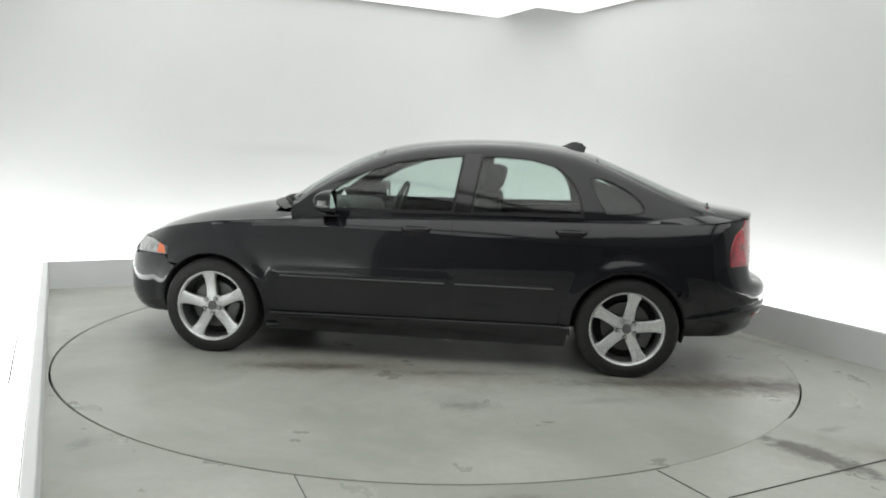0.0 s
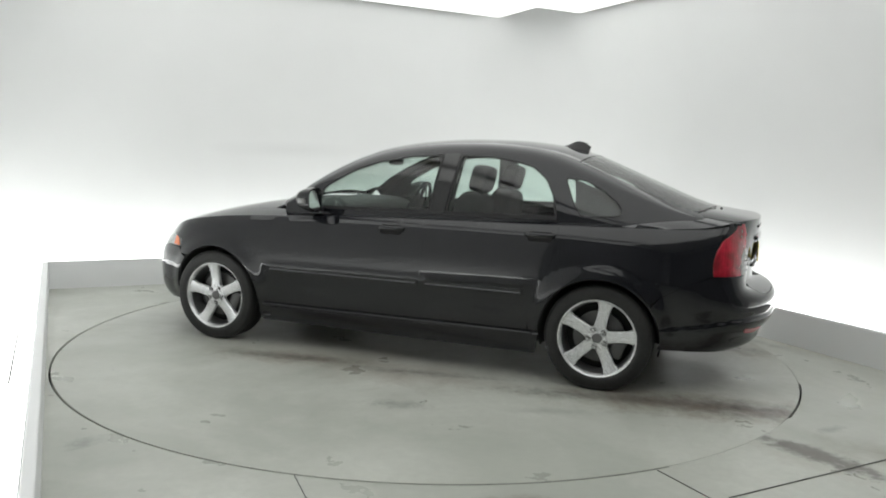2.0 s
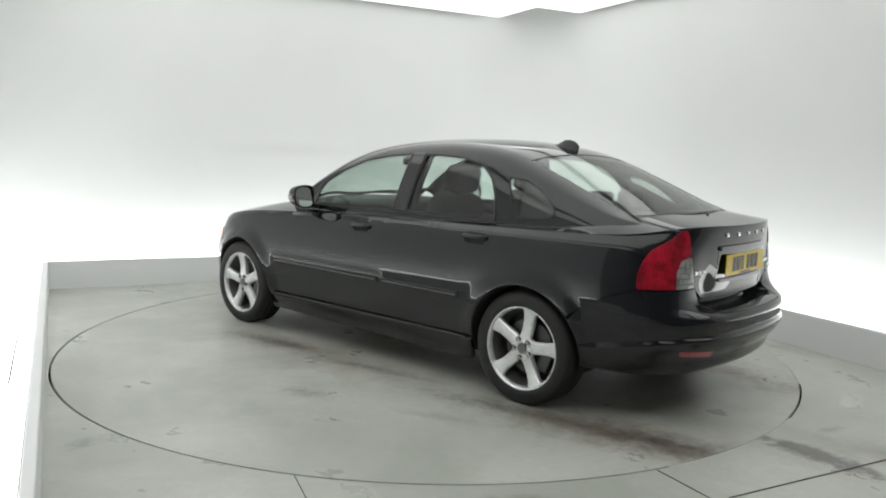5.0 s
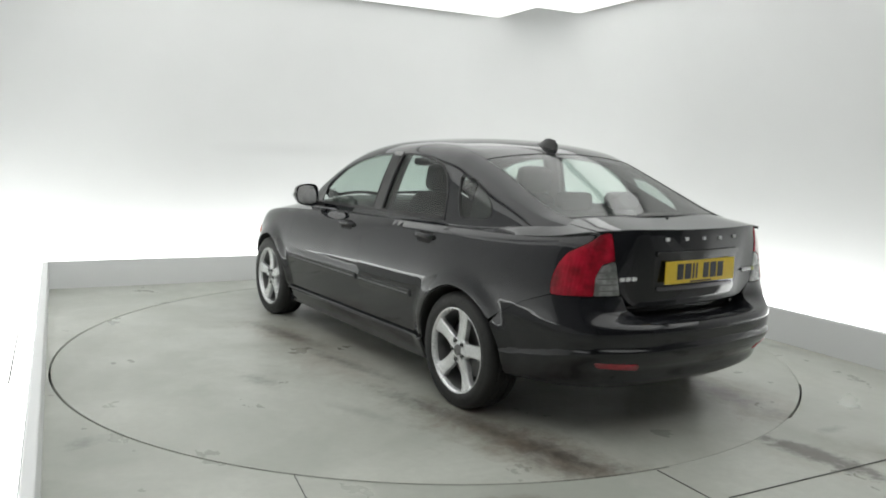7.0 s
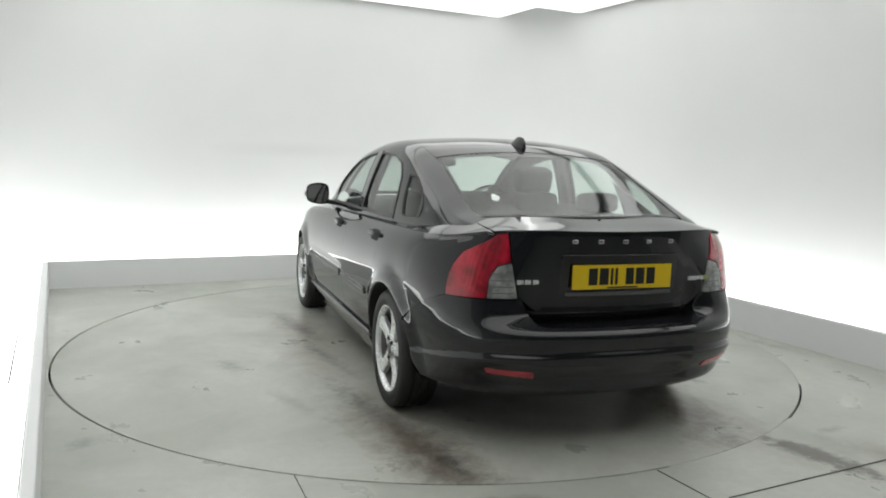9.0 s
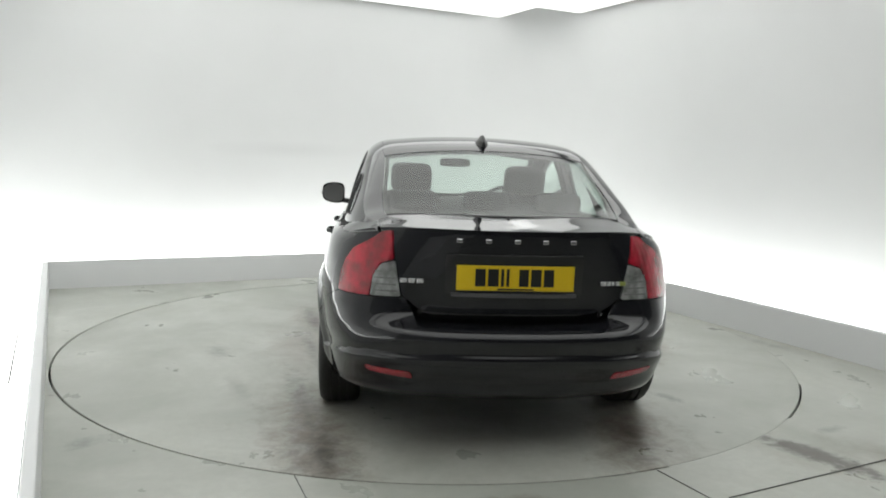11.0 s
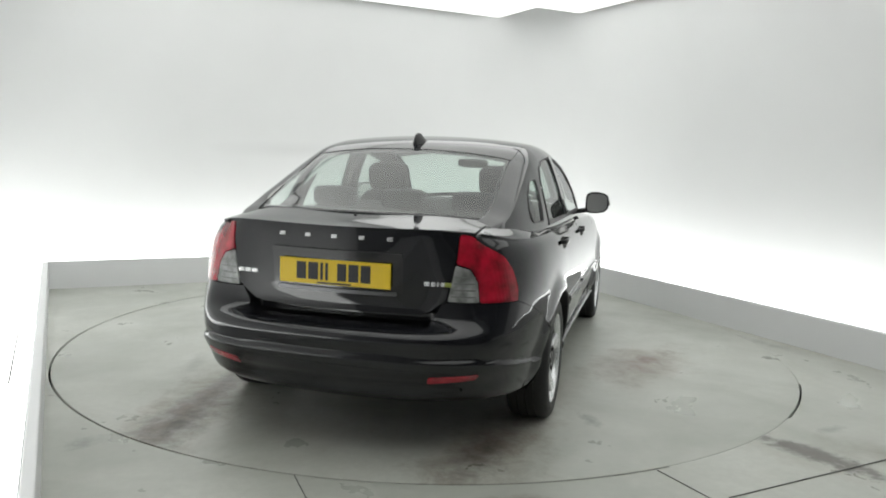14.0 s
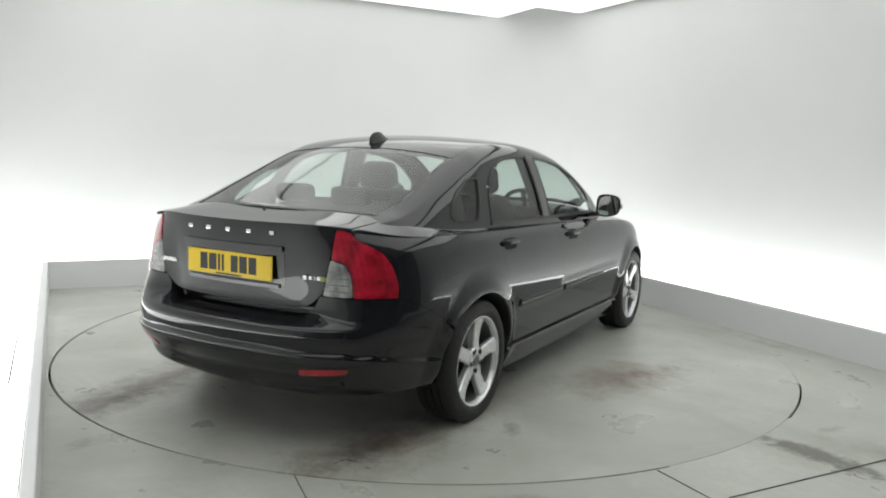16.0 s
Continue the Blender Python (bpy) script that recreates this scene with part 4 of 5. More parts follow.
def build_deck():
    # bonnet
    pts = [(0.98, -0.64), (0.98, 0.64), (1.3, 0.635), (1.6, 0.60), (1.82, 0.52), (1.93, 0.40), (1.995, 0.2), (2.01, 0.0), (1.995, -0.2), (1.93, -0.40), (1.82, -0.52), (1.6, -0.60), (1.3, -0.635)]
    panel("bonnet", deck_sheet, line(*pts, step=0.04), PAINT, car, gap=G, grid=0.04)
    # shoulders between the sides and the bonnet, cabin and boot
    cab = [(x, Y_BASE(x) - 0.03) for x in np.linspace(0.75, -1.70, 40)]
    for mir in both:
        outer = [(p.x, p.y) for p in EDGE[1:-1:3] if p.y > 0.61 or p.x > 0]
        inner = [(-2.05, 0.602)] + [(-1.786, 0.602), (-1.735, 0.645)] + cab[::-1][2:] + [(0.97, 0.642), (1.3, 0.637), (1.6, 0.602), (1.82, 0.522), (1.93, 0.402), (1.995, 0.202), (2.013, 0.0)]
        panel("shoulder", deck_sheet, line(*(outer + inner[::-1]), step=0.03), PAINT, car, gap=0.0005, mirror=mir)
    # wiper arms and the vented cowl below the windscreen
    bm = bmesh.new()
    rows = []
    for i in range(25):
        y = -0.62 + 1.24 * i / 24
        x = 1.09 - 0.30 * (abs(y) / 0.715) ** 2
        z = deck_sheet(x, y).z
        rows.append([bm.verts.new((x + a, y, z + b)) for a, b in ((0.05, 0.001), (0.03, 0.012), (-0.02, 0.014), (-0.04, 0.0))])
    for i in range(24):
        for j in range(3):
            bm.faces.new((rows[i][j], rows[i + 1][j], rows[i + 1][j + 1], rows[i][j + 1]))
    bmesh.ops.recalc_face_normals(bm, faces=bm.faces)
    part("cowl", bm, TRIM, car, smooth=True)
    for y0, y1 in ((0.55, -0.05), (0.05, -0.52)):
        bm = bmesh.new()
        for j in range(14):
            y = y0 + (y1 - y0) * j / 13
            x = 1.06 - 0.30 * (abs(y) / 0.715) ** 2 - 0.02 * j / 13
            z = deck_sheet(x, y).z + 0.028
            box(bm, x - 0.008, x + 0.008, y - 0.024, y + 0.024, z - 0.006, z + 0.006)
        part("wiper", bm, TRIM, car)


ROOF_W = Curve((-1.16, 1.118), (-1.0, 1.087), (0.9, 1.085))  # the seam between the side frames and the roof
WINDOWS = {
    "front": [(0.665, 0.958), (0.53, 1.100), (0.36, 1.198), (0.17, 1.268), (-0.05, 1.308), (-0.275, 1.324), (-0.225, 0.962)],
    "rear": [(-0.325, 0.965), (-0.385, 1.326), (-0.50, 1.326), (-0.70, 1.313), (-0.86, 1.270), (-0.95, 1.20), (-1.005, 1.10), (-1.03, 0.985), (-1.028, 0.978)],
    "quarter": [(-1.055, 1.212), (-1.165, 1.205), (-1.28, 1.15), (-1.375, 1.078), (-1.405, 1.03), (-1.385, 1.0), (-1.17, 0.988), (-1.115, 1.07)],
}


def build_cabin():
    outl = {k: cabin_outline(v, 0.02) for k, v in WINDOWS.items()}
    for mir in both:
        n = 60
        xs = [0.835 + (-1.93 - 0.835) * i / n for i in range(n + 1)]
        low = [(x, 0.0) for x in xs]
        upper = [(x, ROOF_W(x)) for x in xs[::-1]]
        panel("side_frame", cabin_sheet, line(*(low + upper), step=0.05), PAINT, car, holes=[outl["front"], outl["rear"], outl["quarter"]], scale=SC, mirror=mir, depth=0.0, grid=0.025, label="black door frames and pillars")
        for key in WINDOWS:
            panel("side_window", cabin_sheet, outl[key], GLASS, car, scale=SC, gap=-0.004, lift=-0.006, depth=0.004, mirror=mir, label="lightly tinted side window")
            # rubber seal: a thin raised rim round each window
            wide = cabin_outline(WINDOWS[key], 0.02)
            c = np.mean(np.array(wide), axis=0)
            bm = bmesh.new()
            rows = []
            for a, w in wide:
                p = cabin_sheet(a, w)
                q = cabin_sheet(c[0] + (a - c[0]) * 0.965, c[1] + (w - c[1]) * 0.95)
                o = Vector((0, 0.004, 0.001))
                ring = [p + o * 0.2, p + o, q + o, q - o * 2]
                if mir:
                    for v in ring:
                        v.y = -v.y
                rows.append([bm.verts.new(v) for v in ring])
            for i in range(len(rows)):
                p, q = rows[i], rows[(i + 1) % len(rows)]
                for j in range(3):
                    bm.faces.new((p[j], q[j], q[j + 1], p[j + 1]))
            bmesh.ops.recalc_face_normals(bm, faces=bm.faces)
            part("window_seal", bm, TRIM, car, smooth=True)
        # matt black covers on the middle pillar and below the windows
        for cov in ([(-0.227, 0.958), (-0.279, 1.332), (-0.381, 1.332), (-0.321, 0.960)], [(0.675, 0.95), (0.57, 1.065), (0.545, 1.065), (0.58, 0.95)]):
            panel("pillar_cover", cabin_sheet, cabin_outline(cov), GLOSS_TRIM, car, scale=SC, lift=0.004, depth=0.005, mirror=mir)
        belt = [(0.66, 0.944), (0.66, 0.957), (-1.03, 0.977), (-1.03, 0.962)]
        panel("belt_trim", cabin_sheet, cabin_outline(belt), TRIM, car, scale=SC, lift=0.006, depth=0.008, mirror=mir)
    # roof, windscreen and rear window
    def across(x, bow, wa, wb, n=24):
        return [(x + bow * (1 - ((w - 2) / 0.91) ** 2), w) for w in [wa + (wb - wa) * i / n for i in range(n + 1)]]
    seam = [x for x in np.linspace(0.24, -1.08, 34)]
    roof = across(0.26, 0.05, 1.09, 2.91) + [(x, 4 - ROOF_W(x) - 0.003) for x in seam] + across(-1.108, -0.015, 2.885, 1.115) + [(x, ROOF_W(x) + 0.003) for x in seam[::-1]]
    roof_ob = panel("roof", cabin_sheet, line(*roof, step=0.04), PAINT, car, scale=(1.0, 0.6), gap=G, grid=0.035)
    screen_low = [(x, w) for x, w in across(0.80, 0.27, 2.91, 1.09)]
    panel("windscreen", cabin_sheet, line(*(across(0.272, 0.05, 1.09, 2.91) + screen_low), step=0.04), SCREEN, car, scale=(1.0, 0.6), depth=0.004, lift=-0.003, label="clear windscreen")
    rear_low = across(-1.775, -0.105, 1.12, 2.88)
    panel("rear_window", cabin_sheet, line(*(across(-1.116, -0.015, 2.88, 1.12) + rear_low), step=0.04), SCREEN, car, scale=(1.0, 0.6), depth=0.004, lift=-0.003, label="clear curved rear window with a black edge")
    # black edge bands of the rear window and windscreen
    band = across(-1.110, -0.015, 1.12, 2.88) + rear_low[::-1]
    inner = across(-1.140, -0.015, 1.15, 2.85) + across(-1.745, -0.105, 2.85, 1.15)
    panel("window_band", cabin_sheet, line(*band, step=0.04), FRIT, car, holes=[line(*inner, step=0.04)], scale=(1.0, 0.6), depth=0.0, lift=-0.006)
    band = across(0.268, 0.05, 1.09, 2.91) + across(0.81, 0.27, 2.91, 1.09)
    inner = across(0.31, 0.05, 1.15, 2.85) + across(0.76, 0.25, 2.85, 1.15)
    panel("windscreen_band", cabin_sheet, line(*band, step=0.04), FRIT, car, holes=[line(*inner, step=0.04)], scale=(1.0, 0.6), depth=0.0, lift=-0.006)
    # painted strip between the rear window and the boot
    strip = across(-1.778, -0.105, 1.12, 2.88) + across(-1.788, -0.108, 2.88, 1.12)
    panel("rear_scuttle", cabin_sheet, line(*strip, step=0.04), TRIM, car, scale=(1.0, 0.6), depth=0.0, lift=-0.004)
    # dark linings inside the rear pillars, and the headliner
    for mir in both:
        lin = [(-1.13, 0.10), (-1.10, 0.98), (-1.40, 0.98), (-1.66, 0.80), (-1.66, 0.10)]
        panel("pillar_lining", cabin_sheet, line(*lin, step=0.05), CABIN, car, scale=SC, depth=0.0, lift=-0.095, mirror=mir, grid=0.05)
        lin = [(-0.205, 0.05), (-0.262, 0.95), (-0.400, 0.95), (-0.345, 0.05)]
        panel("pillar_lining", cabin_sheet, line(*lin, step=0.05), CABIN, car, scale=SC, depth=0.03, lift=-0.03, mirror=mir, grid=0.05)
    lin = across(0.22, 0.05, 1.15, 2.85) + across(-1.09, -0.015, 2.85, 1.15)
    panel("headliner", cabin_sheet, line(*lin, step=0.05), HEADLINER, car, scale=(1.0, 0.6), depth=0.0, lift=-0.03, grid=0.06)
    # shark-fin aerial
    bm = bmesh.new()
    rows = []
    for i in range(13):
        t = i / 12
        x = -0.885 - 0.175 * t
        h = 0.004 + 0.052 * smooth(t, 0.0, 0.62) * (1 - 0.35 * smooth(t, 0.8, 1.0))
        wd = 0.012 + 0.026 * math.sin(math.pi * min(1, t * 0.9 + 0.08))
        z0 = cabin_sheet(x, 2.0).z - 0.004
        rows.append([bm.verts.new((x - (0.012 * k if t > 0.5 else 0), y, z0 + z)) for k, y, z in
                     ((0, wd, 0), (0, wd * 0.85, h * 0.25), (0.3, wd * 0.45, h * 0.7), (1, wd * 0.2, h * 0.97), (1, 0, h), (1, -wd * 0.2, h * 0.97), (0.3, -wd * 0.45, h * 0.7), (0, -wd * 0.85, h * 0.25), (0, -wd, 0))])
    for i in range(12):
        for j in range(8):
            bm.faces.new((rows[i][j], rows[i + 1][j], rows[i + 1][j + 1], rows[i][j + 1]))
    bm.faces.new(rows[-1])
    bm.faces.new(rows[0])
    bmesh.ops.recalc_face_normals(bm, faces=bm.faces)
    part("aerial_fin", bm, TRIM, car, "black shark-fin aerial", smooth=True)


def build_nose():
    up = [(s_of_x(1.625), 0.575), (s_of_x(1.66), 0.615), (s_of_x(1.78), 0.618), (s_of_x(1.93), 0.60), (s_of_x(2.02), 0.585), (L_HALF, 0.58)]
    ar = [(s_of_x(x), z) for x, z in arch(AXLE, 0 - 8, 50, n=12)]
    for mir in both:
        loop = up + [(L_HALF, 0.21), (s_of_x(2.0), 0.21), (s_of_x(1.68), 0.235)] + ar[:-1]
        bumper = panel("front_bumper", side_sheet, line(*loop), PAINT, car, gap=0.001, mirror=mir)
        lampo = [(1.645, 0.620), (1.79, 0.622), (1.96, 0.610), (2.02, 0.645), (1.98, 0.703), (1.82, 0.705), (1.665, 0.675)]
        head = panel("headlamp", side_sheet, side_outline(lampo, 0.01), CLEAR_LENS, car, mirror=mir, lift=0.002, depth=0.02, grid=0.02, label="clear headlamp with an amber corner")
        am = [(1.652, 0.624), (1.725, 0.626), (1.725, 0.688), (1.672, 0.672)]
        panel("indicator", side_sheet, side_outline(am, 0.006), AMBER, head, mirror=mir, lift=0.006, depth=0.006, label="amber indicator lens")
        gr = [(s_of_x(2.035), 0.645), (L_HALF, 0.64), (L_HALF, 0.59), (s_of_x(2.075), 0.592), (s_of_x(2.01), 0.61)]
        panel("grille", side_sheet, line(*gr), TRIM, bumper, mirror=mir, lift=0.001)
        fill = [(s_of_x(1.985), 0.706), (L_HALF, 0.680), (L_HALF, 0.645), (s_of_x(2.03), 0.648)]
        panel("bonnet_lip", side_sheet, line(*fill), PAINT, car, mirror=mir)


def build_under():
    # dark inner shell, so that shut lines are dark, and the floor pan
    for mir in both:
        pts = [(0.0, 0.30), (0.0, 0.555), (s_of_y(0.57), 0.555), (s_of_y(0.60), 0.93), (s_of_x(-2.0), 0.93), (s_of_x(-1.6), 0.90), (s_of_x(0.9), 0.84), (s_of_x(1.6), 0.76), (s_of_x(1.9), 0.66), (L_HALF - 0.02, 0.62), (L_HALF - 0.02, 0.24), (s_of_x(1.70), 0.24)]
        pts += [(s_of_x(x), z) for x, z in arch(AXLE, 0, 180, 0.362)] + [(s_of_x(0.94), 0.21), (s_of_x(-0.94), 0.22)]
        pts += [(s_of_x(x), z) for x, z in arch(-AXLE, 0, 180, 0.362)] + [(s_of_x(-1.70), 0.28)]
        panel("inner_shell", side_sheet, line(*pts, step=0.05), UNDER, car, lift=-0.022, depth=0.0, grid=0.06, mirror=mir)
    bm = bmesh.new()
    for r in ((-0.93, 0.93, -0.78, 0.78, 0.20, 0.24), (-2.05, -0.93, -0.50, 0.50, 0.26, 0.33), (0.93, 1.90, -0.52, 0.52, 0.21, 0.28), (-2.02, -1.70, -0.60, 0.60, 0.29, 0.33)):
        box(bm, *r, 0.01)
    part("floor_pan", bm, UNDER, car)
    # bulkheads between cabin, boot and engine bay
    for r in ((0.88, 0.91, -0.70, 0.70, 0.24, 0.86), (-1.30, -1.27, -0.60, 0.60, 0.30, 0.94)):
        bm = bmesh.new()
        box(bm, *r)
        part("bulkhead", bm, UNDER, car)


build_sides()
build_tail()
build_deck()
build_cabin()
build_nose()
build_under()


# ---- wheels ----
def lathe(bm, profile, n=64):
    """Turns a profile of (radius, y) round the y axis."""
    rows = [[bm.verts.new((r * math.cos(2 * math.pi * i / n), y, r * math.sin(2 * math.pi * i / n))) for r, y in profile] for i in range(n)]
    for i in range(n):
        p, q = rows[i], rows[(i + 1) % n]
        for j in range(len(profile) - 1):
            bm.faces.new((p[j], p[j + 1], q[j + 1], q[j]))
    bmesh.ops.recalc_face_normals(bm, faces=bm.faces)


def wheel_meshes():
    """The pieces of a wheel as (name, mesh, turn in degrees); y points outwards."""
    out = []

    def keep(name, bm, material, turns=(0,), smooth_it=True):
        ob = mesh_ob(name, bm, material, None, smooth_it)
        me = ob.data
        bpy.data.objects.remove(ob)
        for a in turns:
            out.append((name, me, a))

    R = R_TYRE
    bm = bmesh.new()
    lathe(bm, [(0.214, -0.085), (0.222, -0.098), (0.25, -0.106), (0.285, -0.103), (R - 0.010, -0.092), (R, -0.075), (R, -0.045), (R - 0.007, -0.044), (R - 0.007, -0.038), (R, -0.037),
               (R, -0.004), (R - 0.007, -0.003), (R - 0.007, 0.003), (R, 0.004), (R, 0.037), (R - 0.007, 0.038), (R - 0.007, 0.044), (R, 0.045), (R, 0.075), (R - 0.010, 0.092), (0.292, 0.101), (0.285, 0.1035),
               (0.272, 0.1045), (0.268, 0.1065), (0.245, 0.106), (0.232, 0.101), (0.228, 0.096), (0.222, 0.088)], 72)
    keep("tyre", bm, RUBBER)
    bm = bmesh.new()
    lathe(bm, [(0.214, 0.080), (0.2235, 0.092), (0.2275, 0.0965), (0.2275, 0.099), (0.224, 0.0995), (0.219, 0.096), (0.2135, 0.086), (0.2105, 0.07)], 72)
    keep("rim", bm, ALLOY)
    bm = bmesh.new()
    lathe(bm, [(0.2105, 0.070), (0.205, 0.04), (0.198, 0.0), (0.195, -0.09)], 64)
    keep("barrel", bm, ALLOY_DARK)
    bm = bmesh.new()
    lathe(bm, [(0.0, 0.018), (0.150, 0.018), (0.150, -0.004), (0.0, -0.004)], 48)
    keep("brake_disc", bm, STEEL, smooth_it=False)
    bm = bmesh.new()
    lathe(bm, [(0.0, -0.02), (0.199, -0.02), (0.199, -0.03)], 48)
    keep("back_plate", bm, UNDER, smooth_it=False)
    bm = bmesh.new()
    box(bm, 0.09, 0.165, -0.01, 0.045, -0.075, 0.075, 0.012)
    keep("caliper", bm, STEEL, (200,))
    # a spoke along +x
    bm = bmesh.new()
    rows = []
    for i in range(11):
        t = i / 10
        r = 0.030 + 0.186 * t
        wd = 0.0375 - 0.005 * math.sin(math.pi * min(1, t * 1.1)) + 0.010 * smooth(t, 0.80, 1.0)
        face = 0.082 - 0.010 * math.sin(math.pi * t) + 0.006 * t
        deep = 0.030
        rows.append([bm.verts.new((r, y, z)) for z, y in ((-wd, face - deep), (-wd, face - 0.007), (-wd + 0.006, face - 0.0005), (-wd * 0.3, face + 0.0015), (wd * 0.3, face + 0.0015), (wd - 0.006, face - 0.0005), (wd, face - 0.007), (wd, face - deep))])
    for i in range(10):
        for j in range(7):
            bm.faces.new((rows[i][j], rows[i + 1][j], rows[i + 1][j + 1], rows[i][j + 1]))
    bm.faces.new(rows[-1])
    bmesh.ops.recalc_face_normals(bm, faces=bm.faces)
    keep("spoke", bm, ALLOY, [72 * k for k in range(5)])
    bm = bmesh.new()
    lathe(bm, [(0.072, 0.050), (0.072, 0.074), (0.066, 0.081), (0.035, 0.082), (0.034, 0.078), (0.0, 0.078)], 40)
    keep("hub", bm, ALLOY)
    bm = bmesh.new()
    lathe(bm, [(0.029, 0.078), (0.029, 0.085), (0.026, 0.088), (0.012, 0.089), (0.012, 0.087), (0.0, 0.087)], 32)
    keep("cap", bm, ALLOY_DARK)
    bm = bmesh.new()
    c = 0.052
    for k in range(12):
        a, b = 2 * math.pi * k / 12, 2 * math.pi * (k + 1) / 12
        q = [bm.verts.new((c + r * math.cos(t), y, r * math.sin(t))) for r, y, t in ((0.0185, 0.0842, a), (0.0185, 0.0842, b), (0.012, 0.0780, b), (0.012, 0.0780, a))]
        bm.faces.new(q)
        q = [bm.verts.new((c + r * math.cos(t), y, r * math.sin(t))) for r, y, t in ((0.012, 0.0780, a), (0.012, 0.0780, b), (0.007, 0.088, b), (0.007, 0.088, a))]
        bm.faces.new(q)
    bmesh.ops.recalc_face_normals(bm, faces=bm.faces)
    keep("wheel_nut", bm, NUT, [36 + 72 * k for k in range(5)])
    return out


def build_wheels():
    pieces = wheel_meshes()
    for x, side, turn in ((AXLE, 1, 84), (-AXLE, 1, 101), (AXLE, -1, 60), (-AXLE, -1, 97)):
        w = new("wheel")
        w.parent = car
        w.matrix_basis = pose(x, side * (0.772 if x < 0 else 0.784), HUB_Z, 0, 0, 0 if side > 0 else 180)
        tagged(w, "silver five-spoke alloy wheel with a black tyre")
        for name, me, a in pieces:
            o = new(name, me)
            o.parent = w
            o.matrix_basis = pose(0, 0, 0, 0, -(a + (turn if name not in ("tyre", "caliper", "brake_disc") else 0)), 0)


build_wheels()


# ---- door mirrors ----
def build_mirrors():
    for sgn in (1, -1):
        bm = bmesh.new()
        rows = []
        n, k = 14, 24
        for i in range(n + 1):
            t = i / n
            # from the flat rear face forwards to a rounded nose
            x = 0.512 + 0.125 * t
            f = math.sqrt(max(0.0, 1 - (t ** 2.6))) if i < n else 0.0
            f = max(f, 0.02)
            ring = []
            for j in range(k):
                a = 2 * math.pi * j / k
                cy, cz = math.cos(a), math.sin(a)
                e = 0.52
                yy = math.copysign(abs(cy) ** e, cy) * 0.084 * (0.35 + 0.65 * f) if f > 0.03 else cy * 0.02
                zz = math.copysign(abs(cz) ** e, cz) * 0.079 * f
                if yy > 0:
                    zz *= 1 - 0.18 * (yy / 0.084)
                ring.append(bm.verts.new((x, sgn * (0.908 + yy - 0.01 * t), 1.008 + zz + 0.004 * yy / 0.1)))
            rows.append(ring)
        for i in range(n):
            for j in range(k):
                bm.faces.new((rows[i][j], rows[i][(j + 1) % k], rows[i + 1][(j + 1) % k], rows[i + 1][j]))
        bm.faces.new(rows[-1])
        # inset rear opening
        inner = [bm.verts.new((v.co.x + 0.001, sgn * 0.908 + (v.co.y - sgn * 0.908) * 0.88, 1.008 + (v.co.z - 1.008) * 0.88)) for v in rows[0]]
        deep = [bm.verts.new((v.co.x + 0.012, v.co.y, v.co.z)) for v in inner]
        for j in range(k):
            q = (j + 1) % k
            bm.faces.new((rows[0][j], rows[0][q], inner[q], inner[j]))
            bm.faces.new((inner[j], inner[q], deep[q], deep[j]))
        pane = [tuple(v.co) for v in deep]
        bmesh.ops.recalc_face_normals(bm, faces=bm.faces)
        mir = part("door_mirror", bm, PAINT, car, "black door mirror", smooth=True)
        bm = bmesh.new()
        bm.faces.new([bm.verts.new((x - 0.004 + 0.14 * (z - 1.008), y, z)) for x, y, z in pane])
        bmesh.ops.recalc_face_normals(bm, faces=bm.faces)
        part("mirror_pane", bm, MIRROR, mir)
        bm = bmesh.new()
        box(bm, 0.53, 0.62, -0.055, 0.055, 0.0, 0.035, 0.010, segs=3)
        for v in bm.verts:
            v.co.z += 0.928 + 0.01 * (v.co.y / 0.055)
            v.co.y = sgn * (0.815 + v.co.y)
        bmesh.ops.recalc_face_normals(bm, faces=bm.faces)
        part("mirror_foot", bm, TRIM, mir, smooth=True)
        bm = bmesh.new()
        box(bm, 0.535, 0.595, 0.0, 0.022, 0.988, 1.020, 0.005)
        for v in bm.verts:
            v.co.y = sgn * (0.972 + v.co.y + (0.565 - v.co.x) * 0.25)
        bmesh.ops.recalc_face_normals(bm, faces=bm.faces)
        part("side_indicator", bm, CLEAR_LENS, mir, "clear side indicator lens")


build_mirrors()


# ---- cabin ----
def cushion(bm, x, y, z, sx, sy, sz, m=None, k=18, e=0.45):
    """A rounded block of the given half sizes."""
    rows = []
    for i in range(k + 1):
        u = -math.pi / 2 + math.pi * i / k
        ring = []
        for j in range(2 * k):
            v = math.pi * j / k
            c = [math.cos(u) * math.cos(v), math.cos(u) * math.sin(v), math.sin(u)]
            p = Vector([math.copysign(abs(a) ** e, a) * s for a, s in zip(c, (sx, sy, sz))])
            p = (m @ p if m is not None else p) + Vector((x, y, z))
            ring.append(bm.verts.new(p))
        rows.append(ring)
    for i in range(k):
        for j in range(2 * k):
            q = (j + 1) % (2 * k)
            bm.faces.new((rows[i][j], rows[i][q], rows[i + 1][q], rows[i + 1][j]))
    bmesh.ops.remove_doubles(bm, verts=bm.verts, dist=1e-5)
    bmesh.ops.recalc_face_normals(bm, faces=bm.faces)


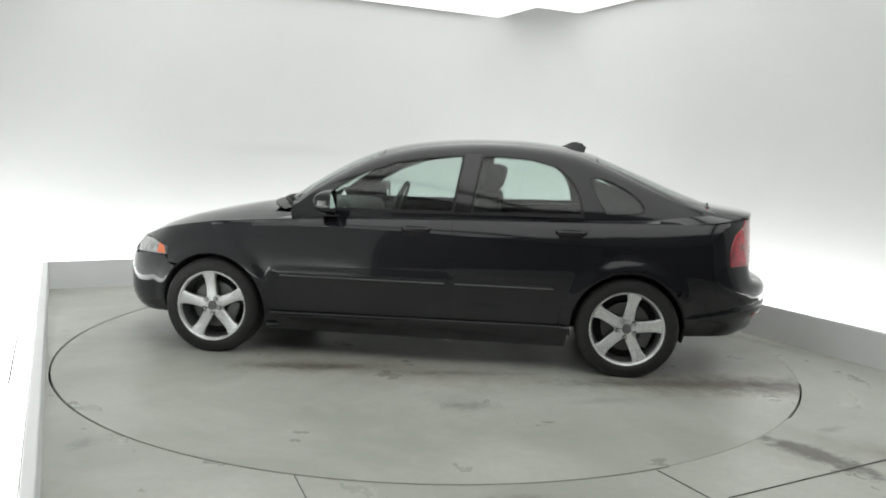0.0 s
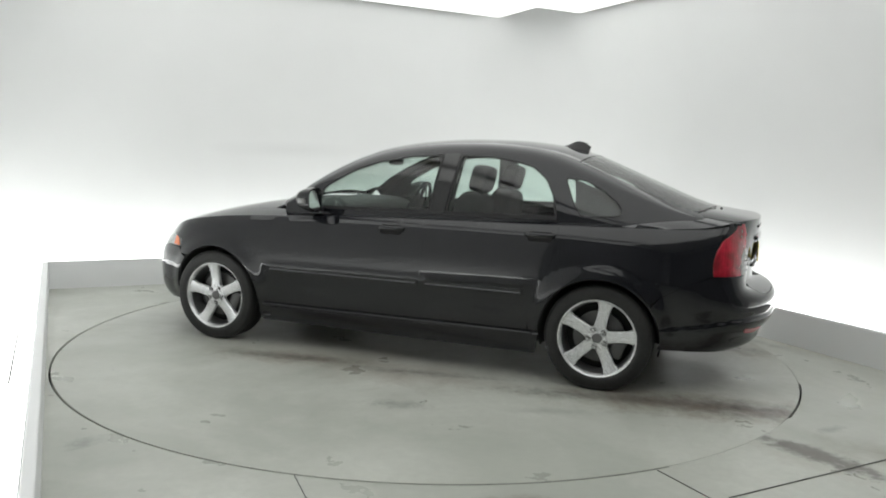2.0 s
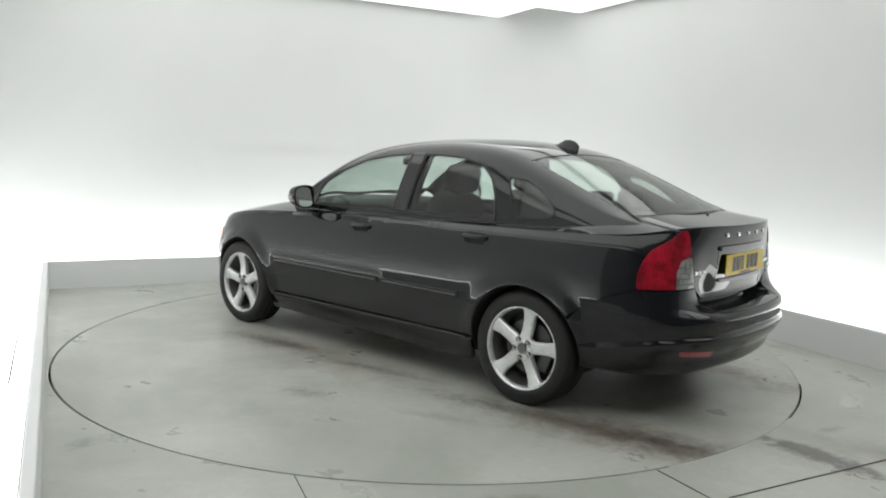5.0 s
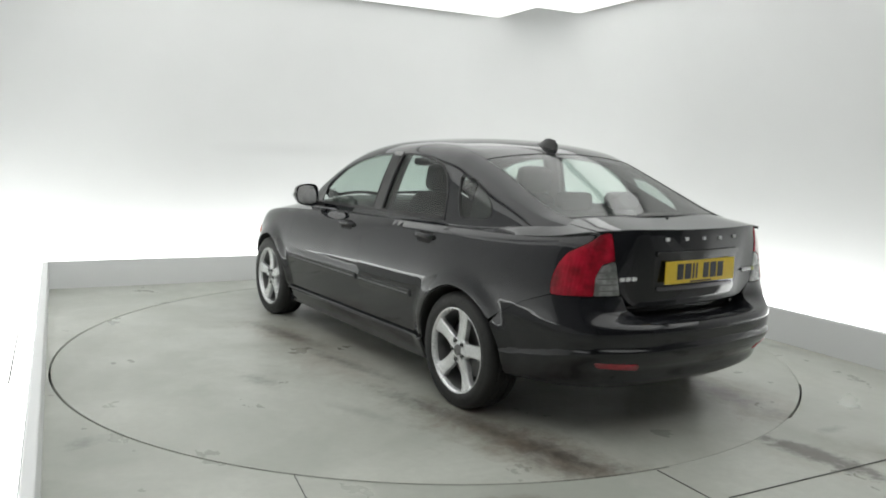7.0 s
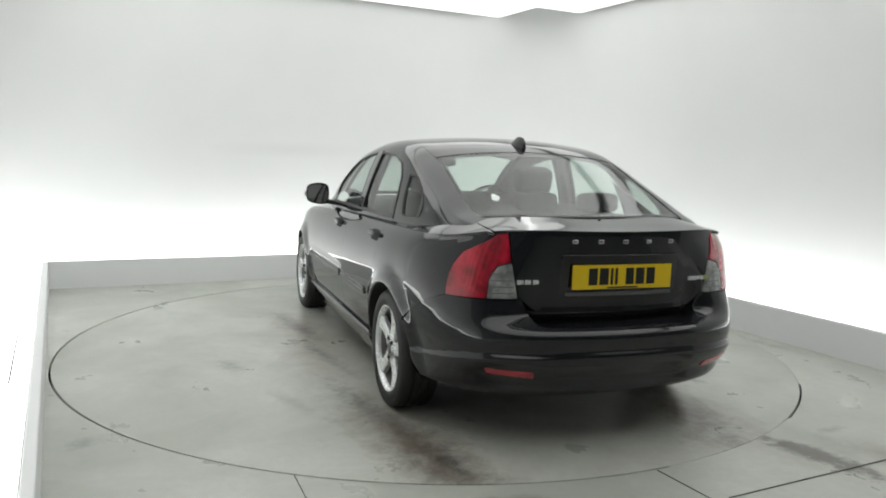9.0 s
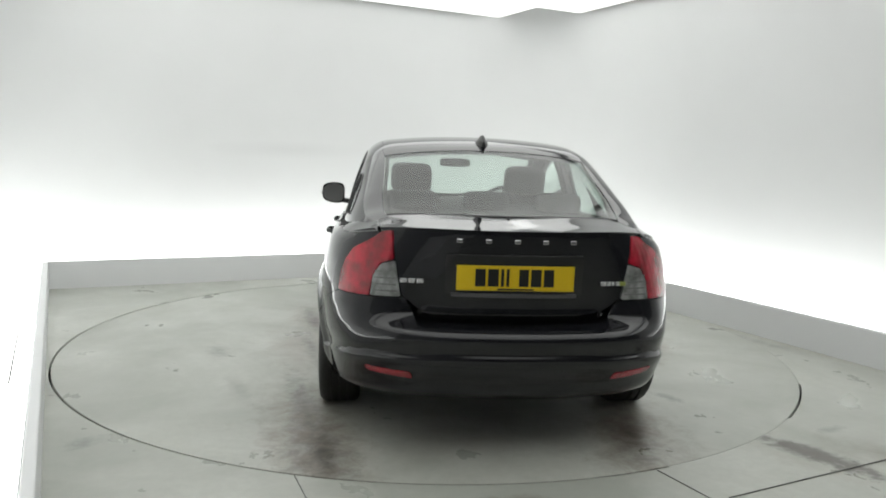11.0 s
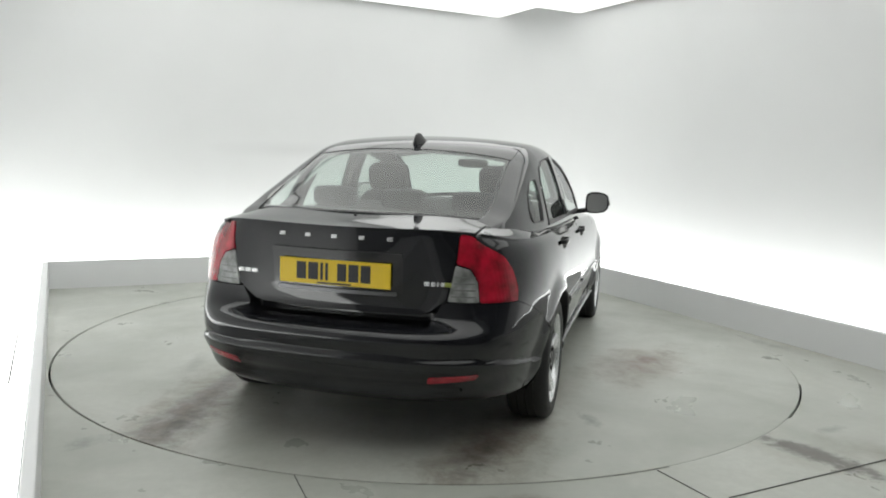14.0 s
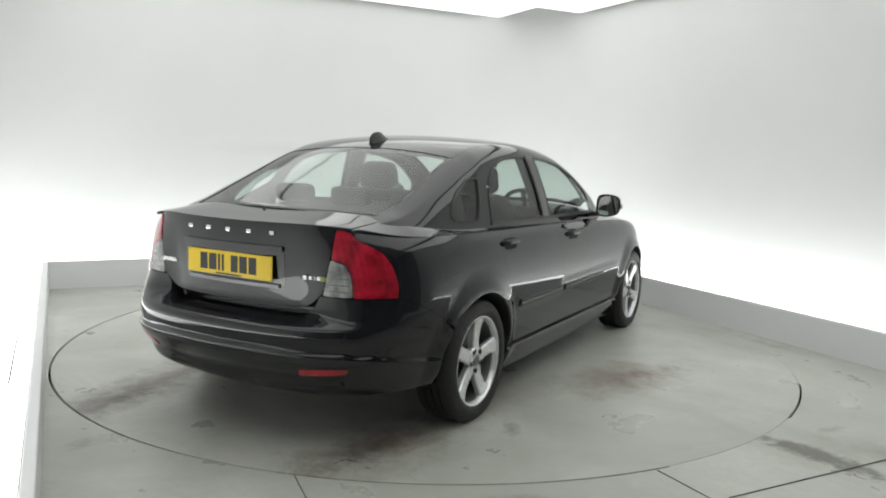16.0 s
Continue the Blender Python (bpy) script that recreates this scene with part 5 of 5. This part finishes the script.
def build_interior():
    lean = Matrix.Rotation(radians(-14), 3, "Y")
    for y in (0.37, -0.37):
        bm = bmesh.new()
        cushion(bm, -0.345, y, 0.80, 0.095, 0.225, 0.29, lean)
        seat = part("front_seat", bm, FABRIC, car, "dark fabric front seat", smooth=True)
        bm = bmesh.new()
        cushion(bm, -0.10, y, 0.50, 0.27, 0.25, 0.09)
        part("seat_cushion", bm, FABRIC, seat, smooth=True)
        bm = bmesh.new()
        cushion(bm, -0.44, y, 1.172, 0.060, 0.132, 0.088, lean)
        part("headrest", bm, FABRIC, seat, smooth=True)
        bm = bmesh.new()
        box(bm, -0.455, -0.425, y - 0.05, y + 0.05, 1.05, 1.15)
        part("headrest_stem", bm, CABIN, seat)
    bm = bmesh.new()
    cushion(bm, -1.13, 0, 0.79, 0.09, 0.62, 0.275, Matrix.Rotation(radians(-20), 3, "Y"))
    rear = part("rear_seat", bm, FABRIC, car, "dark fabric rear bench", smooth=True)
    bm = bmesh.new()
    cushion(bm, -0.83, 0, 0.48, 0.26, 0.60, 0.10)
    part("seat_cushion", bm, FABRIC, rear, smooth=True)
    for y, h in ((0.40, 0.055), (0.0, 0.055), (-0.40, 0.055)):
        bm = bmesh.new()
        cushion(bm, -1.235, y, 1.045 + h * 0.6, 0.045, 0.125, 0.055)
        part("headrest", bm, FABRIC, rear, smooth=True)
    bm = bmesh.new()
    box(bm, -1.76, -1.26, -0.58, 0.58, 0.965, 0.985, 0.006)
    part("parcel_shelf", bm, CABIN, car, "dark parcel shelf")
    bm = bmesh.new()
    cushion(bm, 0.69, 0, 0.79, 0.25, 0.68, 0.195)
    dash = part("dashboard", bm, CABIN, car, smooth=True)
    bm = bmesh.new()
    box(bm, -0.6, 0.5, -0.10, 0.10, 0.3, 0.62, 0.03)
    part("console", bm, CABIN, car, smooth=True)
    # steering wheel
    bm = bmesh.new()
    m = Matrix.Rotation(radians(68), 3, "Y")
    n, k = 40, 8
    rows = []
    for i in range(n):
        a = 2 * math.pi * i / n
        rows.append([bm.verts.new(m @ Vector(((0.182 + 0.015 * math.cos(b)) * math.cos(a), (0.182 + 0.015 * math.cos(b)) * math.sin(a), 0.015 * math.sin(b))) + Vector((0.33, -0.37, 0.925))) for b in [2 * math.pi * j / k for j in range(k)]])
    for i in range(n):
        for j in range(k):
            bm.faces.new((rows[i][j], rows[(i + 1) % n][j], rows[(i + 1) % n][(j + 1) % k], rows[i][(j + 1) % k]))
    bmesh.ops.recalc_face_normals(bm, faces=bm.faces)
    wheel = part("steering_wheel", bm, CABIN, car, "dark steering wheel", smooth=True)
    bm = bmesh.new()
    cushion(bm, 0.345, -0.37, 0.92, 0.07, 0.08, 0.025, m)
    part("wheel_boss", bm, CABIN, wheel, smooth=True)
    for a in (0, 110, 250):
        bm = bmesh.new()
        box(bm, 0.05, 0.18, -0.018, 0.018, -0.008, 0.008, 0.004)
        bmesh.ops.transform(bm, matrix=Matrix.Translation((0.335, -0.37, 0.925)) @ m.to_4x4() @ Matrix.Rotation(radians(a + 180), 4, "Z"), verts=bm.verts)
        part("wheel_arm", bm, CABIN, wheel)
    # rear-view mirror
    bm = bmesh.new()
    cushion(bm, 0.36, 0.0, 1.265, 0.02, 0.115, 0.032, e=0.55)
    mirror = part("rear_view_mirror", bm, CABIN, car, smooth=True)
    bm = bmesh.new()
    box(bm, 0.36, 0.43, -0.012, 0.012, 1.275, 1.30)
    part("mirror_stem", bm, CABIN, mirror)
    # pale label on a rear side window
    lab = [(-0.99, 1.165), (-0.96, 1.165), (-0.96, 1.158), (-0.99, 1.158)]
    panel("window_label", cabin_sheet, cabin_outline(lab), STICKER, car, scale=SC, lift=0.001, depth=0.001, mirror=True)


build_interior()


def motions():
    # the turntable turns evenly and carries the car round its middle
    rows_table, rows_car = [], []
    for i in range(33):
        t = 0.5 * i
        th = 172.585 - 7.0635 * t
        rows_table.append((t, pose(0, 0, 0, 0, 0, th - 173.034)))
        rows_car.append((t, pose(0, 0, 0, 0, 0, th) @ pose(0.018, -0.187, 0)))
    walk(turntable, rows_table)
    walk(car, rows_car)


motions()
